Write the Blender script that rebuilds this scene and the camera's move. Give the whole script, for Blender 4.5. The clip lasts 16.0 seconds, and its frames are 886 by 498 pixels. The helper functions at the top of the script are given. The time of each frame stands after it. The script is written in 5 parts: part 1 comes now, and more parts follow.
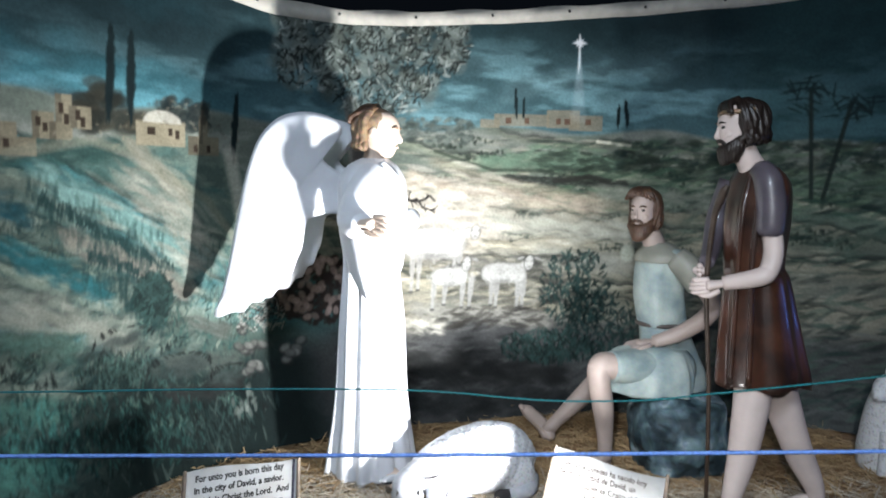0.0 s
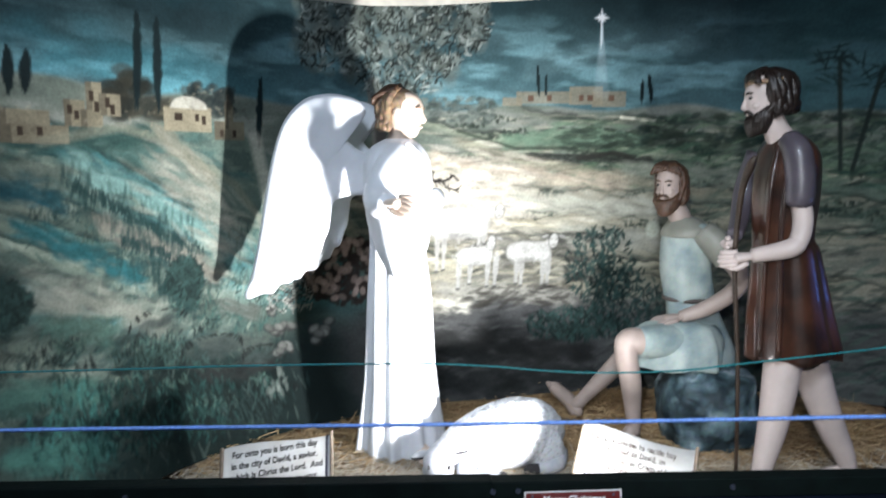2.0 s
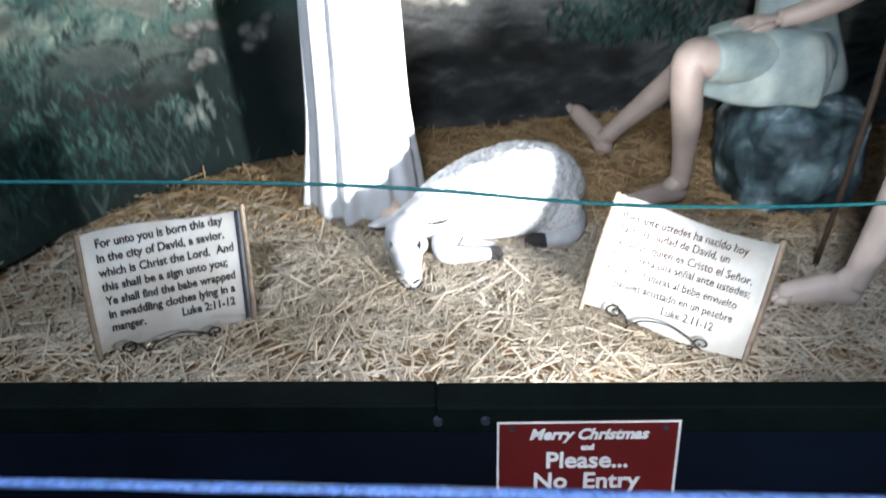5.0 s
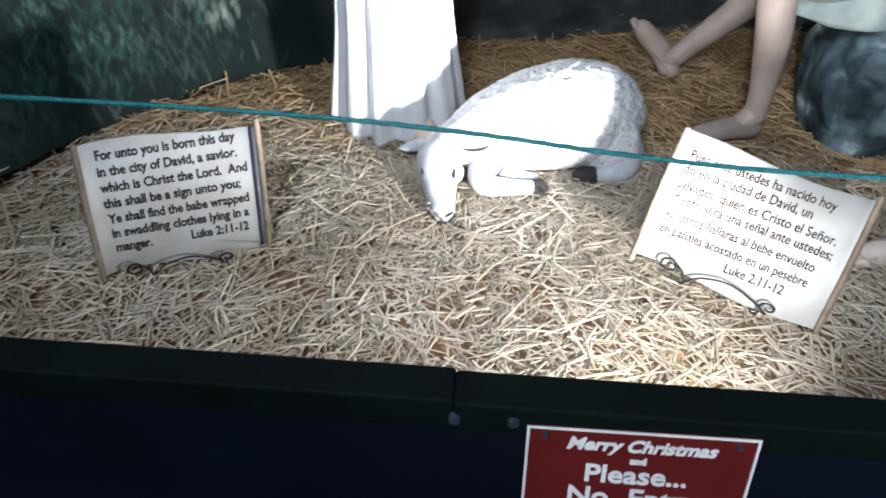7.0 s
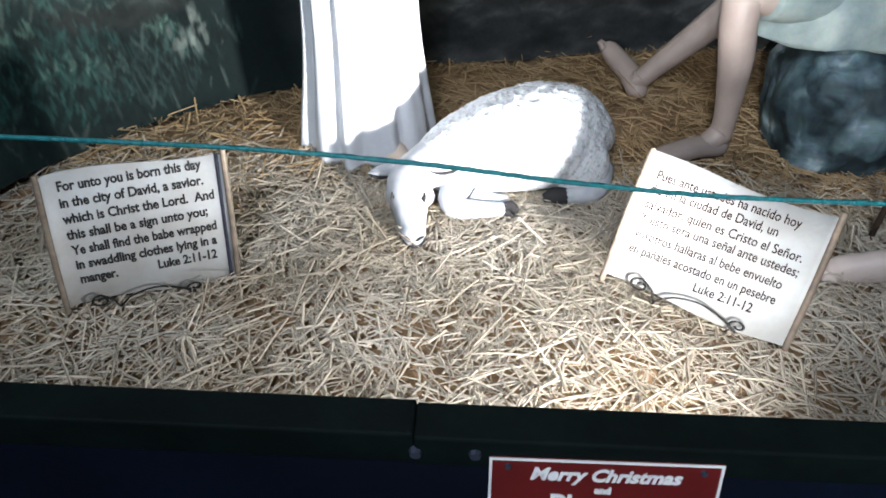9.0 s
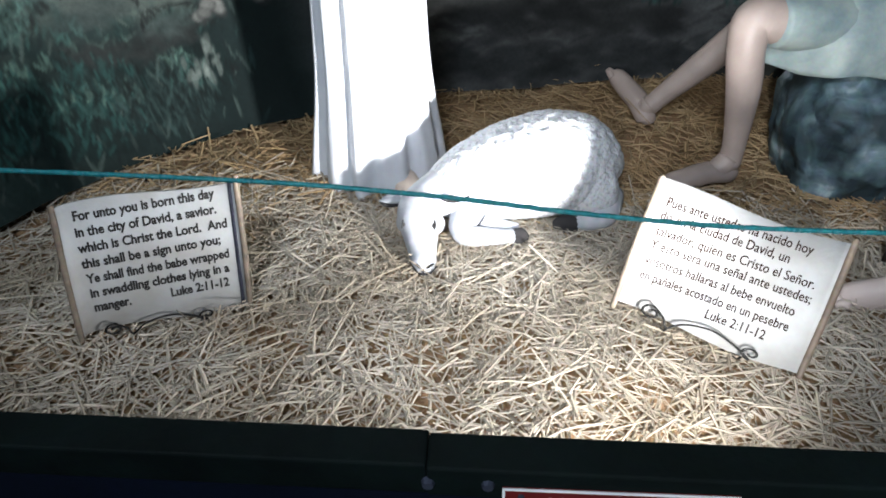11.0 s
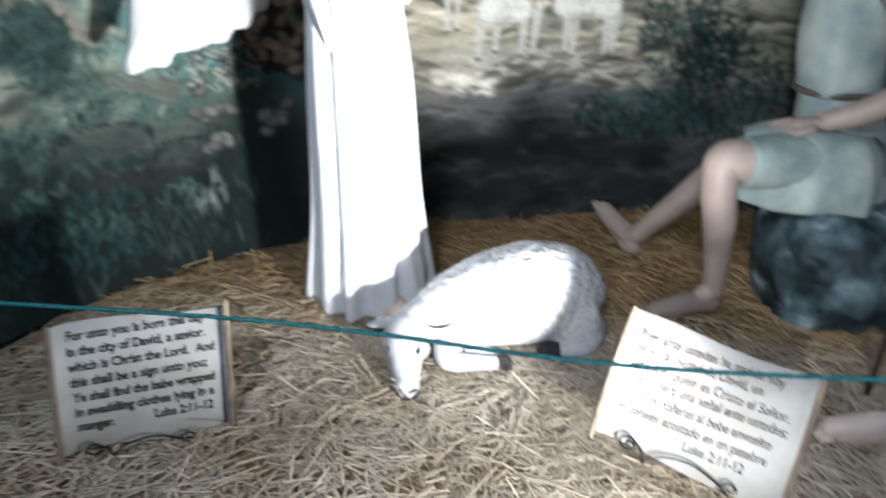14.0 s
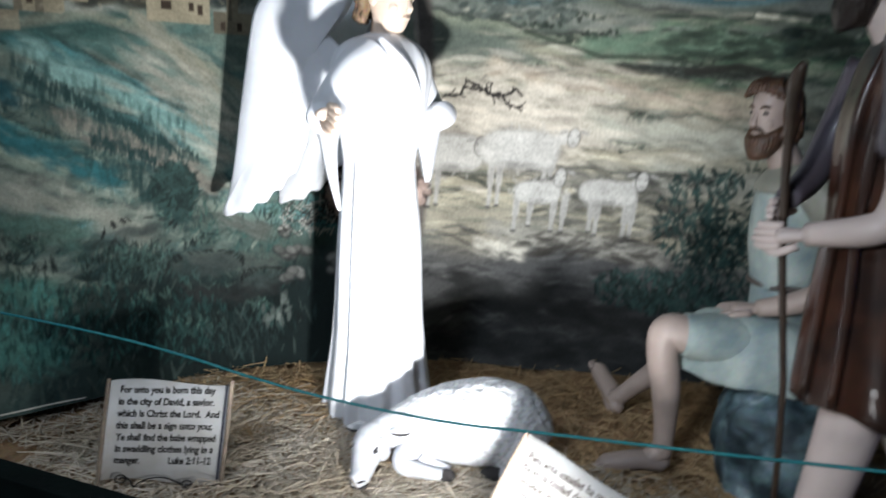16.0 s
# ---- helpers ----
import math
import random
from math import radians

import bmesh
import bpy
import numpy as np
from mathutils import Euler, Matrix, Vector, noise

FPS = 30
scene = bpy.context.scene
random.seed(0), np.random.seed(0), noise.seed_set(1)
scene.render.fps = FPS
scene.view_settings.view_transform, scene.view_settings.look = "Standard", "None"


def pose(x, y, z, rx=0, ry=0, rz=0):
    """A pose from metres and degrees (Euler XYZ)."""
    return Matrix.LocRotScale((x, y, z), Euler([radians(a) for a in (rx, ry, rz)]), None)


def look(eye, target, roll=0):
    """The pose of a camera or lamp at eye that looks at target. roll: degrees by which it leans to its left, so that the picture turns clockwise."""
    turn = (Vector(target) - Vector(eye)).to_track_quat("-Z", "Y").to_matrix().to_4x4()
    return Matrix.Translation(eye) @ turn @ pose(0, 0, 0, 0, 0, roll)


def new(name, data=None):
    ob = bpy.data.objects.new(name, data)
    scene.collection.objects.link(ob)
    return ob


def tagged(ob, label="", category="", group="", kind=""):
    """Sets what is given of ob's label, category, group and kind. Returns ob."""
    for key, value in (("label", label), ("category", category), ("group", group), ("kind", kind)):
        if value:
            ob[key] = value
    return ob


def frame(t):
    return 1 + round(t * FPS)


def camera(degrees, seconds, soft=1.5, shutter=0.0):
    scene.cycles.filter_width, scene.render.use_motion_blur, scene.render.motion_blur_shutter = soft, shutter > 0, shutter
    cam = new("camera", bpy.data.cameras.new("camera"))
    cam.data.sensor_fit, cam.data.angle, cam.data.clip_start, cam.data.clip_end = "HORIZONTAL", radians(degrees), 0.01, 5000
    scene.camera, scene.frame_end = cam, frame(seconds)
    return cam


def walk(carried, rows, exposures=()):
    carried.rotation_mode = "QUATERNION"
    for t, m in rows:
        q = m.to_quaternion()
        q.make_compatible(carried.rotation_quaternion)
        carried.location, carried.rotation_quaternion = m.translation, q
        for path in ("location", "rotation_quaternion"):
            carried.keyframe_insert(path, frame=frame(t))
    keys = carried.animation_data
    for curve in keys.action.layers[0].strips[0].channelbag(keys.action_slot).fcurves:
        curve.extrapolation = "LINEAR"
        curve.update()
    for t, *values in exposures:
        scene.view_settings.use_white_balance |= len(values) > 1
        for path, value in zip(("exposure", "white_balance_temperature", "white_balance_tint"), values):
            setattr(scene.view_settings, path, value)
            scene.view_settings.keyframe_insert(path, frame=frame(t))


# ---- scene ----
cam = camera(66.0, 16.0, soft=1.8, shutter=0.7)
PATH = [
    (0, (-0.069, 0.028, 1.375), (-0.034, 2.018, 1.174), 1.1),
    (0.5, (-0.092, 0.011, 1.376), (-0.021, 1.996, 1.145), 0.2),
    (1, (-0.101, 0.0, 1.368), (-0.134, 1.989, 1.162), 0.6),
    (1.5, (-0.098, 0.006, 1.368), (-0.097, 1.992, 1.136), 0.7),
    (2, (-0.089, 0.007, 1.358), (-0.116, 1.991, 1.107), -0.2),
    (2.5, (-0.053, 0.05, 1.323), (-0.223, 1.996, 0.894), -1.0),
    (2.6, (-0.056, 0.064, 1.323), (-0.205, 2.005, 0.866), -0.0),
    (3, (-0.019, 0.169, 1.318), (-0.05, 2.095, 0.78), -0.4),
    (3.5, (-0.039, 0.393, 1.301), (-0.011, 2.328, 0.795), -2.5),
    (4, (-0.021, 0.606, 1.286), (0.053, 2.506, 0.664), -1.4),
    (4.5, (0.056, 0.803, 1.248), (-0.06, 2.595, 0.368), -1.1),
    (4.6, (0.054, 0.855, 1.247), (-0.018, 2.615, 0.3), -0.5),
    (6.8, (0.051, 1.194, 1.166), (-0.159, 2.678, -0.159), -0.3),
    (7, (0.052, 1.200, 1.163), (-0.132, 2.687, -0.162), 0.2),
    (7.5, (0.060, 1.211, 1.164), (-0.093, 2.702, -0.160), -0.1),
    (8, (0.064, 1.213, 1.167), (-0.066, 2.720, -0.141), 0.1),
    (8.2, (0.067, 1.214, 1.166), (-0.061, 2.734, -0.127), 0.4),
    (10.3, (0.080, 1.220, 1.169), (-0.065, 2.760, -0.099), -0.0),
    (10.5, (0.078, 1.223, 1.173), (-0.066, 2.775, -0.081), -0.2),
    (11, (0.074, 1.214, 1.174), (-0.092, 2.788, -0.049), -0.5),
    (11.5, (0.073, 1.216, 1.178), (-0.086, 2.782, -0.056), -0.4),
    (12, (0.065, 1.212, 1.180), (-0.090, 2.789, -0.040), -0.0),
    (12.5, (0.067, 1.210, 1.181), (-0.048, 2.808, -0.015), 0.5),
    (13, (0.045, 1.202, 1.177), (0.041, 2.805, -0.019), 2.1),
    (13.5, (0.048, 1.198, 1.196), (0.097, 2.876, 0.109), 0.9),
    (14, (0.150, 1.185, 1.220), (-0.067, 2.942, 0.291), -0.1),
    (14.5, (0.282, 1.130, 1.236), (-0.214, 2.889, 0.424), -0.8),
    (15, (0.440, 1.024, 1.253), (-0.052, 2.851, 0.603), 1.0),
    (15.5, (0.629, 0.930, 1.293), (-0.038, 2.722, 0.705), -1.9),
    (16, (0.830, 0.861, 1.321), (0.120, 2.666, 0.835), 2.1),
]
walk(cam, [(t, look(eye, target, roll)) for t, eye, target, roll in PATH], ((0.0, 0.30), (3.0, 0.45), (4.5, 0.32), (7.0, 0.28), (8.2, 0.25), (11.0, 0.10), (12.0, 0.06), (13.0, 0.0), (14.0, -0.13), (15.0, -0.30), (16.0, -0.40)))

# ---- light ----
world = bpy.data.worlds.new("night")
world.use_nodes = True
bg = world.node_tree.nodes["Background"]
bg.inputs["Color"].default_value = (0.30, 0.42, 0.62, 1)
bg.inputs["Strength"].default_value = 0.007
scene.world = world


def lamp(name, kind, place, target, energy, colour, size, cone=90):
    data = bpy.data.lights.new(name, kind)
    data.energy, data.color = energy, colour
    ob = new(name, data)
    ob.matrix_world = look(place, target)
    if kind == "SPOT":
        data.shadow_soft_size, data.spot_size, data.spot_blend = size, radians(cone), 1.0
    else:
        data.size = size
    return ob


FLOOD = Vector((0.60, 1.75, 0.26))
lamp("flood_beam", "SPOT", FLOOD + Vector((-0.02, 0.05, 0.03)), (-0.26, 3.2, 0.98), 460, (0.95, 0.97, 1.0), 0.055, 90)
lamp("flood_spill", "SPOT", FLOOD + Vector((-0.02, 0.055, 0.03)), (-0.35, 3.0, 0.55), 66, (0.95, 0.97, 1.0), 0.06, 164)
# added spot that brightens the two shepherds, no lamp known there
lamp("front_spot", "SPOT", (-0.7, -1.5, 2.1), (1.10, 2.95, 0.80), 350, (0.92, 0.96, 1.0), 0.08, 35)
# added cool fill for the unseen light in front of the display
lamp("street_light", "AREA", (-0.3, -0.9, 3.5), (0.0, 2.7, 0.2), 78, (0.70, 0.83, 1.0), 0.8)
# added spot that lifts the straw, stands for no known lamp
lamp("street_spot", "SPOT", (-0.5, -0.4, 3.4), (0.1, 2.5, 0.0), 150, (0.80, 0.89, 1.0), 0.15, 56)
# added lamp for the blue cast at the right, its source unseen
lamp("blue_string_light", "AREA", (3.1, 2.3, 0.9), (2.2, 3.4, 0.6), 1.6, (0.12, 0.28, 1.0), 0.3)


# ---- materials ----
def material(name, colour, rough=0.6, metal=0.0, vary=0.25, scale=12.0, bump=0.15, fine=90.0, second=None, coat=0.0, random_by=""):
    m = bpy.data.materials.new(name)
    m.use_nodes = True
    nt = m.node_tree
    b = nt.nodes["Principled BSDF"]
    b.inputs["Roughness"].default_value, b.inputs["Metallic"].default_value = rough, metal
    b.inputs["Coat Weight"].default_value = coat
    tc = nt.nodes.new("ShaderNodeTexCoord")
    n1, n2 = nt.nodes.new("ShaderNodeTexNoise"), nt.nodes.new("ShaderNodeTexNoise")
    n1.inputs["Scale"].default_value, n2.inputs["Scale"].default_value = scale, fine
    n1.inputs["Detail"].default_value = n2.inputs["Detail"].default_value = 4
    nt.links.new(tc.outputs["Object"], n1.inputs["Vector"])
    nt.links.new(tc.outputs["Object"], n2.inputs["Vector"])
    ramp = nt.nodes.new("ShaderNodeValToRGB")
    second = second or tuple(c * (1 - vary) for c in colour)
    ramp.color_ramp.elements[0].position, ramp.color_ramp.elements[1].position = 0.35, 0.65
    ramp.color_ramp.elements[0].color, ramp.color_ramp.elements[1].color = (*second, 1), (*colour, 1)
    nt.links.new(n1.outputs["Fac"], ramp.inputs["Fac"])
    mix = nt.nodes.new("ShaderNodeMix")
    mix.data_type, mix.blend_type = "RGBA", "MULTIPLY"
    mix.inputs["Factor"].default_value = min(1.0, vary)
    nt.links.new(ramp.outputs["Color"], mix.inputs["A"])
    nt.links.new(n2.outputs["Color"], mix.inputs["B"])
    out = mix.outputs["Result"]
    if random_by:
        g = nt.nodes.new("ShaderNodeNewGeometry" if random_by == "island" else "ShaderNodeObjectInfo")
        r = nt.nodes.new("ShaderNodeMapRange")
        r.inputs["To Min"].default_value, r.inputs["To Max"].default_value = 0.66, 1.22
        nt.links.new(g.outputs["Random Per Island" if random_by == "island" else "Random"], r.inputs["Value"])
        hsv = nt.nodes.new("ShaderNodeHueSaturation")
        nt.links.new(r.outputs["Result"], hsv.inputs["Value"])
        nt.links.new(out, hsv.inputs["Color"])
        out = hsv.outputs["Color"]
    nt.links.new(out, b.inputs["Base Color"])
    bp = nt.nodes.new("ShaderNodeBump")
    bp.inputs["Strength"].default_value, bp.inputs["Distance"].default_value = bump, 0.004
    nt.links.new(n2.outputs["Fac"], bp.inputs["Height"])
    nt.links.new(bp.outputs["Normal"], b.inputs["Normal"])
    return m


WHITE_PLASTER = material("white_plaster", (0.82, 0.835, 0.87), 0.55, vary=0.08, bump=0.1, fine=60)
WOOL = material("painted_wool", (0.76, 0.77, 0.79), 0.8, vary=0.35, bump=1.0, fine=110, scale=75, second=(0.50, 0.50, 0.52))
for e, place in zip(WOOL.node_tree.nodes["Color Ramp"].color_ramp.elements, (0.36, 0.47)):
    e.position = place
LAMB_WHITE = material("painted_lamb_face", (0.58, 0.59, 0.62), 0.95, vary=0.2, bump=0.3, fine=40, scale=20)
SKIN = material("painted_skin", (0.60, 0.50, 0.46), 0.52, vary=0.1, bump=0.05)
PALE_SKIN = material("pale_painted_skin", (0.78, 0.62, 0.5), 0.4, vary=0.1, bump=0.05)
HAIR = material("brown_painted_hair", (0.115, 0.058, 0.032), 0.45, vary=0.5, scale=40, bump=0.8, fine=70)
DARK_HAIR = material("dark_painted_hair", (0.022, 0.014, 0.011), 0.4, vary=0.4, scale=40, bump=0.8, fine=70)
FAIR_HAIR = material("fair_painted_hair", (0.44, 0.29, 0.17), 0.45, vary=0.6, scale=30, bump=0.8, fine=70)
SAGE = material("sage_painted_cloth", (0.46, 0.53, 0.49), 0.5, vary=0.3, scale=9, bump=0.2, second=(0.24, 0.32, 0.325))
GREYGREEN = material("grey_painted_cloth", (0.30, 0.30, 0.25), 0.5, vary=0.25, scale=7)
BROWN = material("glossy_brown_cloth", (0.085, 0.034, 0.020), 0.32, vary=0.4, scale=7, coat=0.3, second=(0.026, 0.014, 0.011))
GREY_SLEEVE = material("grey_sleeve", (0.10, 0.086, 0.105), 0.42, vary=0.3, scale=9, coat=0.2)
BELT = material("belt_cord", (0.10, 0.08, 0.07), 0.6)
MARK = material("dark_paint_mark", (0.04, 0.036, 0.036), 0.9)
ROCK = material("painted_rock", (0.30, 0.38, 0.42), 0.7, vary=0.4, scale=8, bump=0.9, fine=35)
rock_noise, rock_ramp = ROCK.node_tree.nodes["Noise Texture"], ROCK.node_tree.nodes["Color Ramp"].color_ramp
rock_noise.inputs["Detail"].default_value, rock_noise.inputs["Distortion"].default_value = 11, 0.45
for k, (place, tone) in enumerate(((0.36, (0.012, 0.028, 0.036)), (0.49, (0.07, 0.12, 0.14)), (0.58, (0.17, 0.25, 0.28)), (0.66, (0.52, 0.60, 0.64)))):
    e = rock_ramp.elements[k] if k < 2 else rock_ramp.elements.new(place)
    e.position, e.color = place, (*tone, 1)
STAFF = material("brown_staff_wood", (0.055, 0.034, 0.022), 0.5, vary=0.4, scale=20)
STRAW = material("dry_straw", (0.62, 0.54, 0.435), 0.5, vary=0.25, scale=3, second=(0.48, 0.395, 0.29), bump=0.1, random_by="island")
OLD_STRAW = material("old_straw", (0.52, 0.365, 0.20), 0.55, vary=0.3, scale=4, second=(0.42, 0.27, 0.13), bump=0.1, random_by="island")
# darker copy of the skin, dims the flood on the seated figure
SEATED_SKIN = material("seated_painted_skin", (0.41, 0.325, 0.285), 0.5, vary=0.15, bump=0.05)
EARTH = material("straw_litter", (0.46, 0.29, 0.155), 0.8, vary=0.45, scale=24, bump=1.0, fine=80, second=(0.28, 0.165, 0.08))
BARRIER = material("dark_green_board", (0.003, 0.0075, 0.007), 0.45, vary=0.4, scale=14, bump=0.3)
SHEET = material("navy_sheet", (0.0016, 0.0045, 0.013), 0.5, vary=0.4, scale=5, bump=0.2)
PAPER = material("cream_plaque", (0.50, 0.50, 0.49), 0.6, vary=0.14, scale=9, second=(0.42, 0.40, 0.37), bump=0.2)
PLAQUE_EDGE = material("tan_plaque_edge", (0.25, 0.19, 0.14), 0.6, vary=0.4, scale=30)
BAND = material("dark_inner_band", (0.05, 0.05, 0.075), 0.7, vary=0.4, scale=25)
INK = material("black_ink", (0.02, 0.017, 0.015), 0.6)
FADED_INK = material("faded_brown_ink", (0.032, 0.016, 0.011), 0.9)
FADED_INK.node_tree.nodes["Principled BSDF"].inputs["Specular IOR Level"].default_value = 0.05
IRON = material("black_wrought_iron", (0.02, 0.018, 0.016), 0.45, 0.6)
RED = material("red_sign_face", (0.115, 0.009, 0.009), 0.4, vary=0.2)
SIGN_WHITE = material("white_sign_print", (0.8, 0.8, 0.82), 0.5)
STEEL = material("bolt_steel", (0.12, 0.14, 0.20), 0.45, 0.8)
BLUE_ROPE = material("blue_rope", (0.16, 0.32, 0.80), 0.45, vary=0.4, scale=160, bump=0.8, fine=220)
GREEN_ROPE = material("teal_rope", (0.006, 0.22, 0.24), 0.5, vary=0.4, scale=160, bump=0.8, fine=220)
for m in (BARRIER, SHEET):
    m.node_tree.nodes["Principled BSDF"].inputs["Specular IOR Level"].default_value = 0.1
    m.node_tree.nodes["Principled BSDF"].inputs["Roughness"].default_value = 0.7
ASPHALT = material("dark_pavement", (0.045, 0.045, 0.05), 0.9, vary=0.4, scale=30, bump=0.5)
LAMP_BLACK = material("black_lamp_housing", (0.015, 0.015, 0.015), 0.4, 0.3)
HEM = material("cream_canvas_hem", (0.62, 0.58, 0.50), 0.7, vary=0.2, scale=16, bump=0.3)
EYELET = material("dark_eyelet", (0.03, 0.03, 0.03), 0.4, 0.6)


# ---- mesh helpers ----
def finish(name, bm, mats, smooth=True):
    me = bpy.data.meshes.new(name)
    bm.normal_update()
    bm.to_mesh(me)
    bm.free()
    for m in mats if isinstance(mats, (list, tuple)) else [mats]:
        me.materials.append(m)
    if smooth:
        me.polygons.foreach_set("use_smooth", [True] * len(me.polygons))
    return me


def part(name, bm, mats, parent, label="", smooth=True):
    ob = new(name, finish(name, bm, mats, smooth))
    ob.parent = parent
    if label:
        ob["label"] = label
    return ob


def skin_rings(bm, rings, mat, close=True):
    """Joins rings of points with quads and closes the ends with fans."""
    loops = [[bm.verts.new(p) for p in r] for r in rings]
    n = len(loops[0])
    for a, b in zip(loops, loops[1:]):
        for i in range(n):
            f = bm.faces.new((a[i], a[(i + 1) % n], b[(i + 1) % n], b[i]))
            f.material_index = mat
    if close:
        for loop, flip in ((loops[0], True), (loops[-1], False)):
            c = bm.verts.new(sum((v.co for v in loop), Vector()) / n)
            for i in range(n):
                tri = (loop[i], loop[(i + 1) % n], c)
                f = bm.faces.new(tri[::-1] if flip else tri)
                f.material_index = mat


def smooth_path(points, steps=6):
    """Catmull-Rom through tuples of numbers of any length."""
    p = [np.array(q, float) for q in points]
    p = [2 * p[0] - p[1]] + p + [2 * p[-1] - p[-2]]
    out = []
    for i in range(1, len(p) - 2):
        for k in range(steps):
            t = k / steps
            a, b, c, d = p[i - 1:i + 3]
            out.append(0.5 * (2 * b + (c - a) * t + (2 * a - 5 * b + 4 * c - d) * t * t + (3 * b - a - 3 * c + d) * t ** 3))
    out.append(p[-2])
    return out


def column(bm, rings, mat, seg=28, folds=0, amp=0.0, turn=0.0, steps=6, phase=0.0, ragged=0.0):
    """A body of level ellipses: rings of (x, y, z, rx, ry), with folds that deepen downwards."""
    path = smooth_path(rings, steps)
    made = []
    for i, (x, y, z, rx, ry) in enumerate(path):
        k = i / (len(path) - 1)
        row = []
        for j in range(seg):
            a = 2 * math.pi * j / seg
            f = 1.0
            if folds:
                w = math.sin(folds * a + phase + 0.8 * math.sin(2 * a + 3 * k)) + 0.5 * math.sin((folds * 1.7 // 1) * a + 1.3)
                f += amp * w * (1 - k) ** 0.8
            ca, sa = math.cos(a) * rx * f, math.sin(a) * ry * f
            ct, st = math.cos(turn), math.sin(turn)
            dz = ragged * math.sin(5 * a + 1) if i == 0 else 0
            row.append((x + ca * ct - sa * st, y + ca * st + sa * ct, z + dz))
        made.append(row)
    skin_rings(bm, made, mat)


def limb(bm, points, mat, seg=14, steps=6, flat=1.0):
    """A round limb through (x, y, z, r)."""
    path = smooth_path(points, steps)
    made = []
    side = None
    for i, q in enumerate(path):
        a, b = path[max(0, i - 1)], path[min(len(path) - 1, i + 1)]
        d = Vector((b - a)[:3]).normalized()
        if side is None:
            side = d.cross(Vector((0, 0, 1)))
            if side.length < 0.1:
                side = d.cross(Vector((0, 1, 0)))
        side = (side - d * side.dot(d)).normalized()
        up = side.cross(d)
        c, r = Vector(q[:3]), max(0.0008, q[3])
        made.append([c + (side * math.cos(t) + up * math.sin(t) * flat) * r for t in (2 * math.pi * j / seg for j in range(seg))])
    skin_rings(bm, made, mat)


def ball(bm, place, size, mat, turn=(0, 0, 0), u=20, v=14):
    m = pose(*place, *turn) @ Matrix.Diagonal((*size, 1))
    made = bmesh.ops.create_uvsphere(bm, u_segments=u, v_segments=v, radius=1.0, matrix=m)
    for f in {f for w in made["verts"] for f in w.link_faces}:
        f.material_index = mat


def box(bm, lo, hi, bevel=0.0, mat=0):
    made = bmesh.ops.create_cube(bm, size=1.0, matrix=Matrix.Translation([(a + b) / 2 for a, b in zip(lo, hi)]) @ Matrix.Diagonal((*[b - a for a, b in zip(lo, hi)], 1)))
    faces = {f for w in made["verts"] for f in w.link_faces}
    for f in faces:
        f.material_index = mat
    if bevel:
        bmesh.ops.bevel(bm, geom=list({e for f in faces for e in f.edges}), offset=bevel, segments=2, affect="EDGES", profile=0.5)


def writing(name, text, size, m, mat, parent, align="LEFT", font_bold=0.0):
    cu = bpy.data.curves.new(name, "FONT")
    cu.body, cu.size, cu.align_x, cu.extrude, cu.resolution_u, cu.offset = text, size, align, 0.0006, 3, font_bold
    tmp = bpy.data.objects.new(name, cu)
    me = bpy.data.meshes.new_from_object(tmp)
    bpy.data.objects.remove(tmp)
    me.materials.clear()
    me.materials.append(mat)
    ob = new(name, me)
    ob.parent = parent
    ob.matrix_basis = m
    return ob


def empty(name, m=None):
    ob = new(name)
    if m is not None:
        ob.matrix_world = m
    return ob


def frame_of(left_top, right_top, left_bottom):
    """A pose with x along the top edge, z up the left edge, at the left bottom corner."""
    lt, rt, lb = Vector(left_top), Vector(right_top), Vector(left_bottom)
    x = (rt - lt).normalized()
    z = lt - lb
    z = (z - x * z.dot(x)).normalized()
    m = Matrix((x, z.cross(x), z)).transposed().to_4x4()
    m.translation = lt - z * (lt - lb).length
    return m, (rt - lt).length, (lt - lb).length


# ---- setting ----
def ground_height(x, y):
    sink = 0.045 * min(1, max(0, (-0.35 - x) / 0.5)) * min(1, max(0, (3.0 - y) / 0.4))
    return -sink + 0.012 * noise.noise((x * 2.1, y * 2.1, 0)) + 0.012 * noise.noise((x * 6, y * 6, 3))


def build_floor():
    bm = bmesh.new()
    bmesh.ops.create_grid(bm, x_segments=120, y_segments=70, size=1.0, matrix=Matrix.Translation((0, 3.1, 0)) @ Matrix.Diagonal((3.2, 1.42, 1, 1)))
    for v in bm.verts:
        v.co.z = ground_height(v.co.x, v.co.y) - 0.012
    tagged(new("floor", finish("floor", bm, EARTH)), "litter of broken straw over the stage floor", "floor", kind="structure")


def build_ground():
    bm = bmesh.new()
    bmesh.ops.create_grid(bm, x_segments=4, y_segments=4, size=400.0, matrix=Matrix.Translation((0, 0, -0.16)))
    tagged(new("ground", finish("ground", bm, ASPHALT)), "dark pavement in front of the display", "ground", kind="structure")


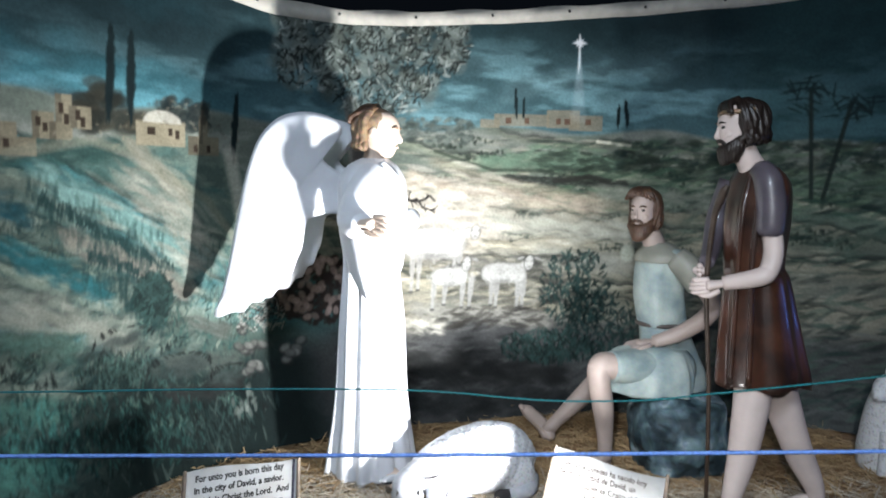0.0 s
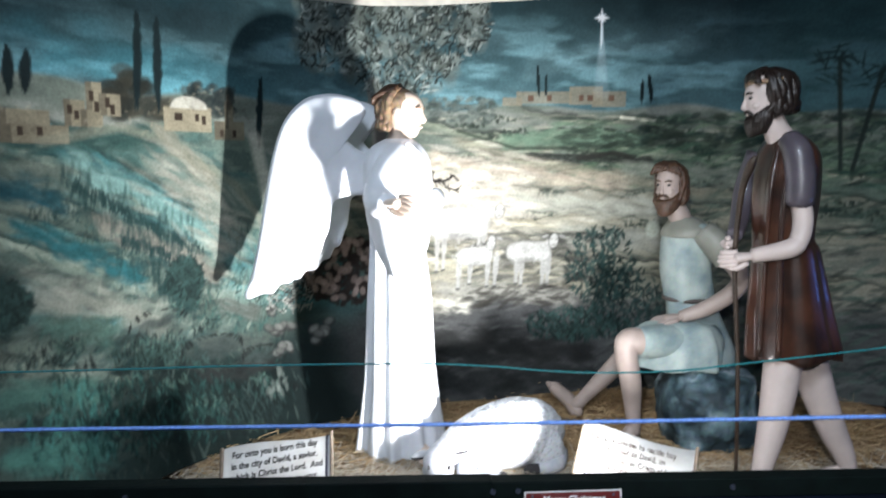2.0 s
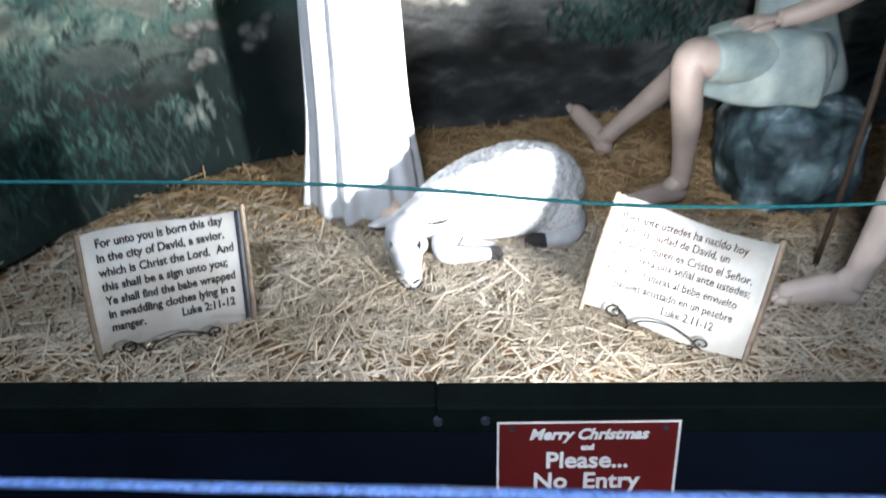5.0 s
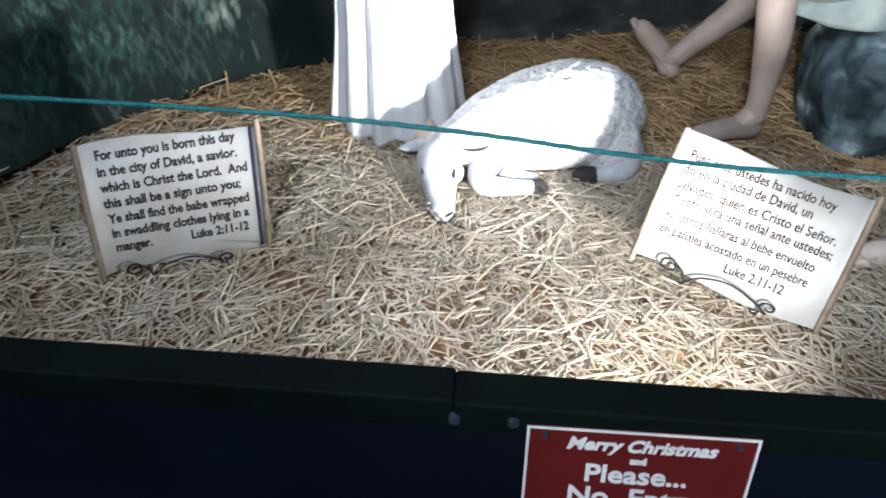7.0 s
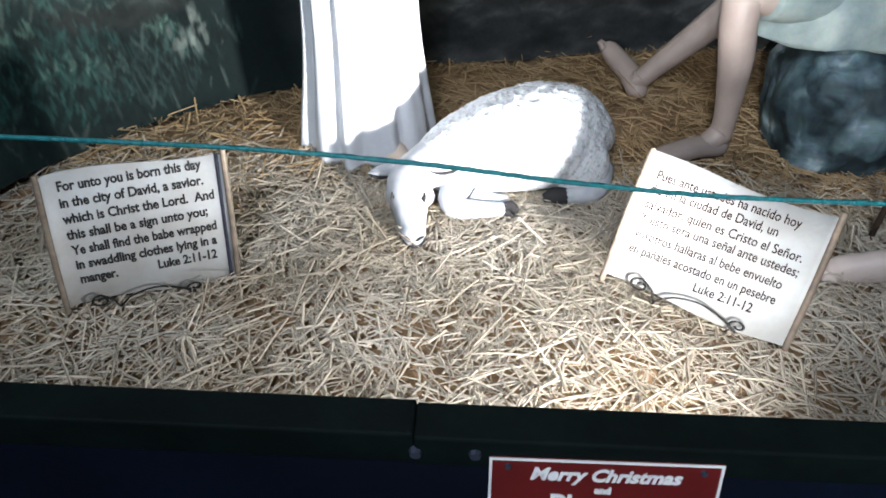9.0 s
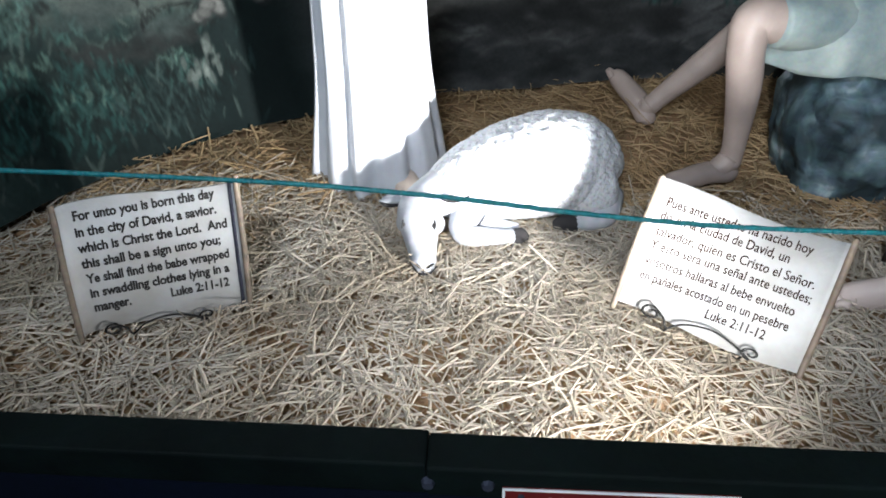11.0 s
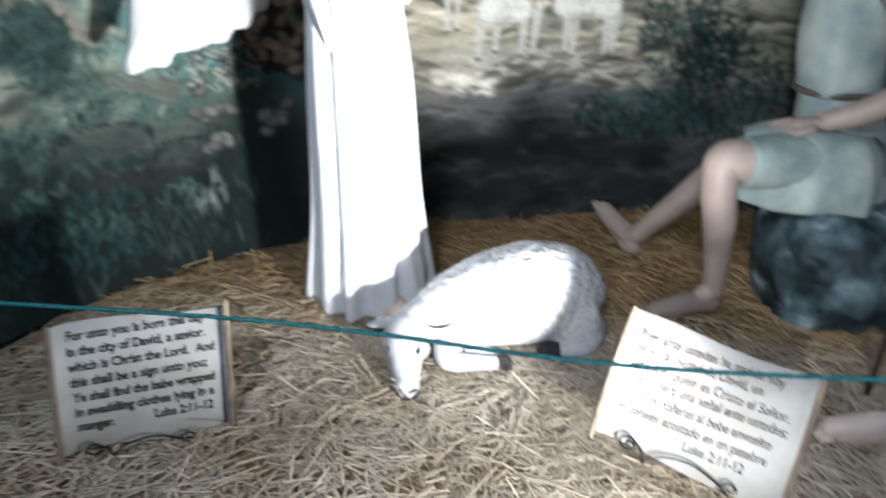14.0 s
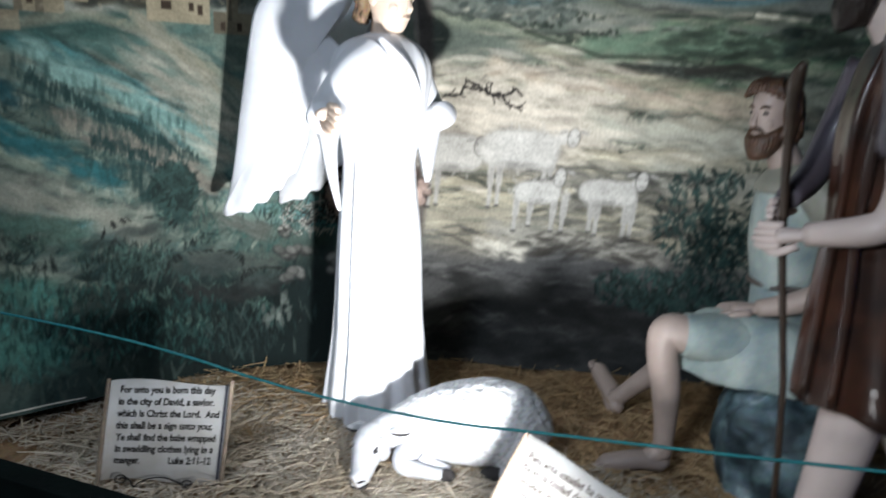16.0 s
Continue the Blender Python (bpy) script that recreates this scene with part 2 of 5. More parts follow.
def build_straw():
    rng = np.random.default_rng(5)
    heaps = {False: ([], []), True: ([], [])}
    for k in range(29000):
        if k < 15500:
            x, y = rng.uniform(-1.3, 1.5), 1.72 + 1.35 * rng.random() ** 1.15
        else:
            x, y = rng.uniform(-1.7, 2.2), rng.uniform(2.4, 4.0)
        old = y + 0.12 * noise.noise((x * 3, y * 3, 1)) + rng.normal(0, 0.10) > 2.98
        verts, faces = heaps[old]
        length, r = rng.uniform(0.04, 0.15) * (1.3 if rng.random() < 0.2 else 0.75), 0.0009 + 0.0029 * rng.random() ** 1.5
        a, lift = rng.uniform(0, 2 * math.pi), rng.normal(0, 0.10)
        if rng.random() < 0.03:
            lift += rng.uniform(0.2, 0.6)
        d = np.array((math.cos(a) * math.cos(lift), math.sin(a) * math.cos(lift), math.sin(lift)))
        side = np.array((-math.sin(a), math.cos(a), 0)) * r
        top = np.array((0, 0, r * 0.7))
        c = np.array((x, y, ground_height(x, y) + abs(math.sin(lift)) * length * 0.4 + rng.uniform(0, 0.016)))
        bend = np.array((0, 0, rng.normal(0, 0.02) * length)) + np.array((-math.sin(a), math.cos(a), 0)) * rng.normal(0, 0.018) * length
        base = len(verts)
        for q, off in ((-0.5, 0), (0.0, 1), (0.5, 0)):
            p = c + d * length * q + bend * off
            verts += [tuple(p + side), tuple(p - side), tuple(p + top)]
        for i in (0, 3):
            b = base + i
            faces += [(b, b + 1, b + 4, b + 3), (b + 1, b + 2, b + 5, b + 4), (b + 2, b, b + 3, b + 5)]
    for old, mat, label in ((False, STRAW, "loose dry pale straw scattered over the stage floor"), (True, OLD_STRAW, "old orange brown straw matted under the painted curtain")):
        me = bpy.data.meshes.new("straw")
        me.from_pydata(heaps[old][0], [], heaps[old][1])
        me.materials.append(mat)
        tagged(new("straw", me), label, "straw", kind="stuff")


def build_barrier():
    top = empty("barrier", Matrix.Translation((0.1, 1.64, 0.027)) @ pose(0, 0, 0, 0, 0, 2.4) @ Matrix.Translation((-0.1, -1.66, 0)))
    bm = bmesh.new()
    box(bm, (-3.2, 1.660, -0.187), (3.2, 1.674, 0.485))
    for v in bm.verts:
        v.co.y -= 0.25 * (0.50 - v.co.z)
    part("panel", bm, SHEET, top, "dark navy sheet", smooth=False)
    for x0, x1, drop in ((-3.2, 0.0100, 0.0), (0.0102, 3.2, 0.002)):
        bm = bmesh.new()
        box(bm, (x0, 1.655 - drop, 0.487), (x1, 1.702 - drop, 0.538 - drop), 0.003)
        part("top_rail", bm, BARRIER, top, "dark green painted rail", smooth=False)
    for x, z in ((0.012, 0.511), (0.075, 0.513), (-0.9, 0.511), (0.62, 0.514), (1.4, 0.511)):
        bm = bmesh.new()
        bmesh.ops.create_cone(bm, cap_ends=True, segments=8, radius1=0.008, radius2=0.006, depth=0.008, matrix=pose(x, 1.652, z, 90))
        part("bolt", bm, STEEL, top, "small grey bolt head", smooth=False)
    tagged(top, "low dark barrier board along the front of the display, sloping outwards", "barrier", kind="structure")


def rope(name, points, r, mat, label):
    path = smooth_path(points, 14)
    bm = bmesh.new()
    made = []
    for i, p in enumerate(path):
        a, b = path[max(0, i - 1)], path[min(len(path) - 1, i + 1)]
        d = Vector(b - a).normalized()
        side = d.cross(Vector((0, 0, 1))).normalized()
        up = side.cross(d)
        made.append([Vector(p) + (side * math.cos(t) + up * math.sin(t)) * r * (1 + 0.18 * math.cos(3 * (t + i * 0.9))) for t in (2 * math.pi * j / 9 for j in range(9))])
    skin_rings(bm, made, 0)
    tagged(new(name, finish(name, bm, mat)), label, "rope")


# ---- the painted curtain ----
WALL = ((-2.75, 0.9), (-2.35, 1.55), (-1.92, 2.2), (-1.65, 2.64), (-1.42, 3.06), (-1.09, 3.52), (-0.55, 3.88), (0.0, 4.07), (0.6, 4.13), (1.2, 4.13), (1.8, 4.06), (2.4, 3.80), (2.9, 3.3), (3.2, 2.6))
LINE = np.array(smooth_path(WALL, 24))
STEP = np.r_[0, np.cumsum(np.hypot(*np.diff(LINE, axis=0).T))]
CLOTH = STEP[-1]


def cloth_point(s, z):
    """The place on the hanging cloth at s metres along it and z metres up; its foot is drawn forward."""
    x, y = np.interp(s, STEP, LINE[:, 0]), np.interp(s, STEP, LINE[:, 1])
    e = 0.02
    dx, dy = np.interp(s + e, STEP, LINE[:, 0]) - np.interp(s - e, STEP, LINE[:, 0]), np.interp(s + e, STEP, LINE[:, 1]) - np.interp(s - e, STEP, LINE[:, 1])
    n = np.hypot(dx, dy)
    out = (0.20 + 0.10 * np.clip((s - 2.4) / 1.0, 0, 1) - 0.12 * np.clip((s - 4.5) / 0.6, 0, 1)) * np.clip(1 - z / 0.62, 0, 1) ** 1.5
    right = np.clip((s - 5.0) / 1.0, 0, 1)
    out = out + (0.010 + 0.010 * right) * np.sin(s * 9 + 0.7 * np.sin(z * 2.1)) * (0.5 + 0.5 * np.sin(s * 2.3 + 1) ** 2) + 0.003 * np.sin(s * 23 + 2 * z)
    return x + dy / n * out, y - dx / n * out, z


# ---- painting on the cloth ----
S0, S1, Z1, CELL = 0.9, 8.1, 2.62, 0.007
NS, NZ = int((S1 - S0) / CELL), int(Z1 / CELL)
GS, GZ = np.meshgrid(S0 + np.arange(NS) * CELL, np.arange(NZ) * CELL, indexing="ij")
ART = np.zeros((NS, NZ, 3))
brush = np.random.default_rng(11)


def soft(lo, hi, v):
    t = np.clip((v - lo) / (hi - lo), 0, 1)
    return t * t * (3 - 2 * t)


def cloudy(fs, fz, seed):
    """Smooth random field, 0 to 1, with cells fs metres along and fz metres up."""
    r = np.random.default_rng(seed)
    out, total = 0, 0
    for k in range(4):
        g = r.random((int((S1 - S0) / fs * 2 ** k) + 3, int(Z1 / fz * 2 ** k) + 3))
        u, v = (GS - S0) / fs * 2 ** k, GZ / fz * 2 ** k
        i, j = u.astype(int), v.astype(int)
        a, b = u - i, v - j
        a, b = a * a * (3 - 2 * a), b * b * (3 - 2 * b)
        out = out + (g[i, j] * (1 - a) * (1 - b) + g[i + 1, j] * a * (1 - b) + g[i, j + 1] * (1 - a) * b + g[i + 1, j + 1] * a * b) / 1.7 ** k
        total += 1 / 1.7 ** k
    return out / total


def lay(mask, colour):
    m = mask[..., None]
    ART[:] = ART * (1 - m) + np.array(colour) * m


def window(s, z, rs, rz):
    i0, i1 = max(0, int((s - rs - S0) / CELL)), min(NS, int((s + rs - S0) / CELL) + 2)
    j0, j1 = max(0, int((z - rz) / CELL)), min(NZ, int((z + rz) / CELL) + 2)
    return slice(i0, max(i0, i1)), slice(j0, max(j0, j1))


def dab(s, z, length, width, angle, colour, alpha=0.8, edge=0.35):
    """One stroke of the brush, a soft ellipse."""
    r = max(length, width)
    w = window(s, z, r, r)
    ds, dz = GS[w] - s, GZ[w] - z
    if ds.size == 0:
        return
    c, n = math.cos(angle), math.sin(angle)
    q = np.hypot((ds * c + dz * n) / length, (dz * c - ds * n) / width)
    m = (alpha * np.clip((1 - q) / edge, 0, 1))[..., None]
    ART[w] = ART[w] * (1 - m) + np.array(colour) * m


def block(a, b, colour, alpha=1.0):
    """An upright rectangle from corner a to corner b."""
    (s0, s1), (z0, z1) = sorted((a[0], b[0])), sorted((a[1], b[1]))
    w = window((s0 + s1) / 2, (z0 + z1) / 2, (s1 - s0) / 2, (z1 - z0) / 2)
    ART[w] = ART[w] * (1 - alpha) + np.array(colour) * alpha


def line(points, width, colour, alpha=0.9):
    for (s0, z0), (s1, z1) in zip(points, points[1:]):
        d = math.hypot(s1 - s0, z1 - z0)
        for k in range(max(2, int(d / (width * 0.7)))):
            t = k / max(1, int(d / (width * 0.7)))
            dab(s0 + (s1 - s0) * t, z0 + (z1 - z0) * t, width, width, 0, colour, alpha, 0.5)


def strokes(count, s_range, z_range, size, angle, palette, alpha=0.55, where=None, lean=0.25):
    for _ in range(count):
        s, z = brush.uniform(*s_range), brush.uniform(*z_range)
        if where is not None and not where(s, z):
            continue
        k = brush.uniform(0.5, 1.4)
        dab(s, z, size[0] * k, size[1] * k, angle + brush.normal(0, lean), np.array(palette[brush.integers(len(palette))]) * brush.uniform(0.75, 1.2), alpha)


def swath(points, width, colour, alpha=0.6, ragged=0.4):
    """A broad soft band of colour with broken edges, laid in many strokes along a line."""
    for (s0, z0), (s1, z1) in zip(points, points[1:]):
        d, angle = math.hypot(s1 - s0, z1 - z0), math.atan2(z1 - z0, s1 - s0)
        for _ in range(max(6, int(d / width * 22))):
            t, off = brush.random(), brush.normal(0, width * ragged)
            tone = np.array(colour) * brush.uniform(0.72, 1.25)
            dab(s0 + (s1 - s0) * t, z0 + (z1 - z0) * t + off, width * brush.uniform(0.5, 1.1), width * brush.uniform(0.12, 0.34), angle + brush.normal(0, 0.22), tone, alpha * brush.uniform(0.4, 0.9), 0.8)


def ridge(mid_s, half, base, slope, depth, light, dark):
    """A swell of ground: a lit brow with a dark line behind it and a slope that fades downwards."""
    w = window(mid_s, base, half, half * abs(slope) + depth + 0.12)
    gs, gz = GS[w], GZ[w]
    p = brush.uniform(0, 6.3)
    brow = base + slope * (gs - mid_s) + 0.022 * np.sin(gs * 6 + p) + 0.010 * np.sin(gs * 17 + 2 * p) + 0.004 * np.sin(gs * 61 + p)
    d = brow - gz
    ends = soft(half, half * 0.45, np.abs(gs - mid_s))
    for m, c in ((ends * soft(-0.035, 0.0, d) * soft(0.004, -0.004, d) * 0.75, dark), (ends * soft(-0.004, 0.006, d) * soft(depth, 0.0, d) * 0.8, light)):
        ART[w] = ART[w] * (1 - m[..., None]) + np.array(c) * m[..., None]


def cypress(base, tip, width, colour=(0.018, 0.035, 0.036)):
    for k in range(40):
        t = k / 39
        w = width * (math.sin(math.pi * min(1, 0.18 + 0.82 * (1 - t))) * 0.8 + 0.15) * (1 - 0.5 * t)
        dab(base[0] + (tip[0] - base[0]) * t + brush.normal(0, width * 0.12), base[1] + (tip[1] - base[1]) * t, 0.03, w, math.pi / 2, colour, 0.85)


def sheep(body, size, head, feet, tone):
    """A standing sheep: body centre and half size, head place, and its feet."""
    dark = tuple(c * 0.25 for c in tone)
    for f in feet:
        hip = (f[0] + 0.012, body[1] - size[1] * 0.3)
        line([hip, (hip[0] * 0.4 + f[0] * 0.6, hip[1] * 0.4 + f[1] * 0.6)], 0.021, tuple(c * 0.9 for c in tone))
        line([hip, f], 0.014, tuple(c * 0.8 for c in tone))
        dab(f[0], f[1], 0.018, 0.010, 0, dark)
    dab(*body, size[0] * 1.14, size[1] * 1.22, 0, dark, 0.7, 0.35)
    dab(*body, *size, 0, tone, 1, 0.25)
    dab(body[0] - size[0] * 0.5, body[1] - size[1] * 0.05, size[0] * 0.55, size[1] * 0.98, 0, tone, 1, 0.3)
    dab(body[0] + size[0] * 0.5, body[1], size[0] * 0.5, size[1] * 1.0, 0, tone, 1, 0.3)
    dab(body[0], body[1] - size[1] * 0.7, size[0] * 0.7, size[1] * 0.25, 0, tuple(c * 0.5 for c in tone), 0.75, 0.8)
    for _ in range(90):
        dab(body[0] + brush.normal(0, size[0] * 0.5), body[1] + brush.normal(0, size[1] * 0.45), 0.02, 0.008, brush.uniform(0, 3), np.array(tone) * brush.uniform(0.78, 1.1), 0.4)
    line([(body[0] + math.copysign(size[0] * 0.7, head[0] - body[0]), body[1] + size[1] * 0.4), head], 0.034, tone)
    dab(head[0], head[1] - 0.004, 0.056, 0.036, 1.4, dark, 0.6, 0.2)
    dab(head[0], head[1] - 0.004, 0.050, 0.029, 1.4, tone, 1, 0.25)
    for k in (-1, 1):
        dab(head[0] + 0.05 * k, head[1] + 0.022, 0.028, 0.011, -0.3 * k, tuple(c * 0.75 for c in tone), 0.9)
        dab(head[0] + 0.018 * k, head[1] + 0.006, 0.010, 0.005, 0.6 * k, tuple(c * 0.45 for c in tone), 0.7)
    dab(head[0], head[1] - 0.030, 0.014, 0.008, 0, tuple(c * 0.5 for c in tone), 0.6)


def bough(a, b, twigs):
    """A thin crooked branch from a to b with short twigs."""
    n = 7
    p = [(a[0] + (b[0] - a[0]) * k / n + brush.normal(0, 0.010), a[1] + (b[1] - a[1]) * k / n + brush.normal(0, 0.012)) for k in range(n + 1)]
    line(p, 0.008, (0.035, 0.03, 0.026), 0.9)
    for k in range(twigs * 2):
        s, z = p[brush.integers(1, n)]
        e = (s + brush.uniform(-0.02, 0.06), z + brush.uniform(-0.05, 0.06))
        line([(s, z), ((s + e[0]) / 2 + 0.008, (z + e[1]) / 2), e], 0.005, (0.05, 0.045, 0.04), 0.8)


def paint():
    big, mid, fine = cloudy(0.9, 0.35, 1), cloudy(0.35, 0.09, 2), cloudy(0.10, 0.06, 3)
    # sky: dark above, with pale drifts of cloud lower down
    ART[:] = (0.030, 0.060, 0.064)
    lay(soft(2.35, 1.65, GZ) * 0.55, (0.13, 0.23, 0.24))
    lay(soft(0.45, 0.7, mid) * soft(2.3, 1.9, GZ) * 0.55, (0.22, 0.36, 0.37))
    lay(soft(0.5, 0.65, big) * 0.35 * soft(3.4, 2.6, GS), (0.06, 0.27, 0.32))
    lay(soft(0.42, 0.62, big) * soft(4.2, 4.7, GS) * 0.3 * soft(2.25, 1.9, GZ), (0.24, 0.34, 0.34))
    lay(soft(5.9, 6.3, GS) * 0.62, (0.030, 0.085, 0.085))
    lay(soft(1.62, 2.05, GZ) * soft(3.5, 2.8, GS) * 0.85, (0.022, 0.045, 0.050))
    # far fields
    top = 1.68 + 0.02 * np.sin(GS * 7) - 0.05 * soft(5.6, 6.4, GS)
    lay(soft(top, top - 0.03, GZ), (0.215, 0.225, 0.19))
    lay(soft(top, top - 0.03, GZ) * soft(0.4, 0.65, mid) * 0.6, (0.10, 0.13, 0.10))
    lay(soft(1.52, 1.42, GZ) * soft(5.0, 5.6, GS) * 0.55, (0.10, 0.15, 0.10))
    # near meadow, lighter
    lay(soft(1.36, 1.22, GZ + 0.16 * (GS - 4.6)) * soft(3.6, 3.9, GS), (0.27, 0.25, 0.195))
    lay(soft(0.48, 0.66, mid) * soft(1.3, 1.1, GZ) * soft(3.6, 3.9, GS) * 0.6, (0.16, 0.17, 0.14))
    # left hillside
    crest = 1.47 + 0.10 * np.exp(-((GS - 2.75) / 0.35) ** 2) - 0.32 * soft(2.9, 3.7, GS) - 0.14 * soft(2.1, 1.7, GS)
    hill = soft(crest, crest - 0.03, GZ) * soft(3.85, 3.6, GS)
    lay(hill, (0.10, 0.16, 0.135))
    run = GZ + 0.55 * (GS - 2.0)
    lay(hill * soft(0.35, 0.9, np.sin(run * 9 + 5 * mid)) * 0.55, (0.17, 0.195, 0.155))
    lay(hill * soft(0.3, 0.9, np.sin(run * 6.3 + 6 * big + 2)) * 0.6 * soft(3.2, 2.6, GS), (0.045, 0.14, 0.125))
    lay(hill * soft(0.5, 0.68, fine) * 0.4, (0.03, 0.06, 0.055))
    lay(soft(0.95, 0.55, GZ) * soft(3.8, 3.5, GS) * 0.4, (0.14, 0.17, 0.14))
    # darker towards the foot of the cloth
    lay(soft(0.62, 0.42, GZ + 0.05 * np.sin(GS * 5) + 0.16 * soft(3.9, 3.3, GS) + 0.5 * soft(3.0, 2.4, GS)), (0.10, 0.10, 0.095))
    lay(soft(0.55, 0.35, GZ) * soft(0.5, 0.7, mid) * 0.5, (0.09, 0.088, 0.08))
    # rolling ground, ridge behind ridge
    for k in range(26):
        t = k / 25
        base, slope = 1.60 - 0.98 * t ** 0.9, brush.uniform(-0.10, 0.06)
        mid_s, half = brush.uniform(4.0, 6.6), brush.uniform(0.5, 1.3)
        tone = brush.uniform(0.75, 1.5)
        warm = (0.30, 0.275, 0.205) if t > 0.3 else (0.20, 0.215, 0.155)
        ridge(mid_s, half, base, slope, brush.uniform(0.05, 0.13), tuple(c * tone for c in warm), (0.055, 0.06, 0.05))
    for k in range(22):
        t = k / 21
        mid_s, half = brush.uniform(1.5, 3.3), brush.uniform(0.5, 1.0)
        base = 1.46 - 1.30 * t - 0.45 * (mid_s - 2.4)
        tone = brush.uniform(0.6, 1.6)
        hue = [(0.09, 0.15, 0.125), (0.18, 0.20, 0.155), (0.06, 0.15, 0.15), (0.05, 0.08, 0.07)][brush.integers(4)]
        ridge(mid_s, half, min(base, 1.40), -0.42, brush.uniform(0.12, 0.30), tuple(c * tone for c in hue), (0.022, 0.045, 0.042))
    # foot of the cloth darkened once more, right of the hillside
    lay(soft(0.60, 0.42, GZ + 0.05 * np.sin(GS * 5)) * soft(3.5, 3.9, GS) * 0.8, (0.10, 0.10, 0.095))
    grass = [(0.05, 0.12, 0.11), (0.15, 0.19, 0.15), (0.015, 0.035, 0.033), (0.27, 0.29, 0.23), (0.045, 0.12, 0.105)]
    below = lambda s, z: z < 1.44 + 0.08 * math.sin(s * 4) - 0.3 * max(0, s - 2.9)
    strokes(650, (1.2, 3.7), (0.75, 1.5), (0.06, 0.014), -0.45, grass, 0.3, below)
    strokes(650, (1.1, 3.3), (0.02, 0.85), (0.045, 0.008), 1.25, grass, 0.4, None, 0.4)
    patches = cloudy(0.5, 0.22, 8)
    left = soft(3.6, 3.2, GS) * soft(1.42, 1.30, GZ + 0.3 * np.clip(GS - 2.9, 0, 9))
    lay(left * soft(0.50, 0.68, patches) * 0.6, (0.035, 0.06, 0.055))
    lay(left * soft(0.46, 0.30, patches) * 0.4, (0.19, 0.215, 0.17))
    # tufts in clumps
    for _ in range(44):
        cs, cz = brush.uniform(1.2, 3.4), brush.uniform(0.1, 1.3)
        if not below(cs, cz):
            continue
        hue = np.array(((0.02, 0.055, 0.05), (0.035, 0.085, 0.075), (0.17, 0.20, 0.155))[brush.integers(3)])
        for _ in range(22):
            dab(cs + brush.normal(0, 0.07), cz + brush.normal(0, 0.025), 0.036, 0.006, 1.5 + brush.normal(0, 0.6), hue * brush.uniform(0.6, 1.3), 0.5)
    strokes(420, (1.3, 2.9), (0.35, 0.9), (0.07, 0.02), 0.2, [(0.22, 0.245, 0.20), (0.03, 0.05, 0.045)], 0.3)
    field = [(0.40, 0.37, 0.28), (0.18, 0.19, 0.15), (0.09, 0.105, 0.085), (0.33, 0.32, 0.25), (0.07, 0.085, 0.07)]
    strokes(1300, (3.8, 6.6), (0.6, 1.62), (0.075, 0.008), 0.0, field, 0.34, None, 0.12)
    for _ in range(60):
        cs, cz = brush.uniform(3.9, 6.8), brush.uniform(0.95, 1.6)
        for _ in range(12):
            dab(cs + brush.normal(0, 0.06), cz + brush.normal(0, 0.010), 0.018, 0.010, brush.uniform(0, 3), np.array((0.045, 0.06, 0.045)) * brush.uniform(0.6, 1.6), 0.7)
    strokes(500, (4.9, 7.4), (1.2, 1.62), (0.08, 0.012), 0.08, [(0.07, 0.13, 0.085), (0.16, 0.22, 0.14), (0.03, 0.06, 0.045)], 0.5)
    strokes(700, (3.7, 7.2), (0.02, 0.6), (0.06, 0.010), 0.05, [(0.04, 0.04, 0.038), (0.17, 0.17, 0.155), (0.08, 0.082, 0.075)], 0.45)
    strokes(600, (5.7, 7.6), (0.0, 1.3), (0.07, 0.014), 0.3, [(0.03, 0.075, 0.06), (0.10, 0.15, 0.115), (0.015, 0.03, 0.03)], 0.45)
    # dark paint low on the left, with the plaque's shadow put into it
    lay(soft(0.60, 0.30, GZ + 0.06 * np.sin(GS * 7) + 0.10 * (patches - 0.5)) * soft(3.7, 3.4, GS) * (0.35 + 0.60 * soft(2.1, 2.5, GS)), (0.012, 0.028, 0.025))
    lay(soft(4.9, 5.7, GS) * soft(1.66, 1.5, GZ) * 0.14, (0.05, 0.095, 0.06))
    strokes(260, (1.4, 3.3), (0.02, 0.45), (0.04, 0.006), 1.3, [(0.05, 0.09, 0.08), (0.10, 0.13, 0.11), (0.012, 0.02, 0.02)], 0.5, None, 0.4)
    for _ in range(46):
        cs, cz = brush.uniform(2.0, 3.2), brush.uniform(0.12, 0.72)
        hue = np.array(((0.055, 0.115, 0.095), (0.09, 0.145, 0.115), (0.012, 0.025, 0.023))[brush.integers(3)])
        for _ in range(16):
            dab(cs + brush.normal(0, 0.045), cz + brush.normal(0, 0.018), 0.026, 0.006, 1.5 + brush.normal(0, 0.5), hue * brush.uniform(0.6, 1.3), 0.55)
    # broad forms of the hillside: slopes, mint and turquoise bands, mottled pasture
    swath([(1.9, 1.42), (2.3, 1.45), (2.58, 1.46)], 0.07, (0.05, 0.10, 0.085))
    swath([(2.56, 1.50), (2.72, 1.38), (2.88, 1.24)], 0.075, (0.22, 0.21, 0.16))
    swath([(2.14, 1.34), (2.44, 1.23), (2.82, 0.99)], 0.080, (0.16, 0.25, 0.22), 0.65)
    swath([(2.24, 1.10), (2.5, 1.0), (2.86, 0.79)], 0.070, (0.20, 0.185, 0.15), 0.7)
    swath([(1.85, 1.27), (2.1, 1.20)], 0.06, (0.02, 0.085, 0.10), 0.6)
    swath([(1.92, 1.12), (2.2, 0.97), (2.45, 0.85)], 0.060, (0.035, 0.13, 0.135), 0.65)
    swath([(1.95, 0.86), (2.25, 0.76), (2.55, 0.63)], 0.11, (0.24, 0.245, 0.20), 0.55)
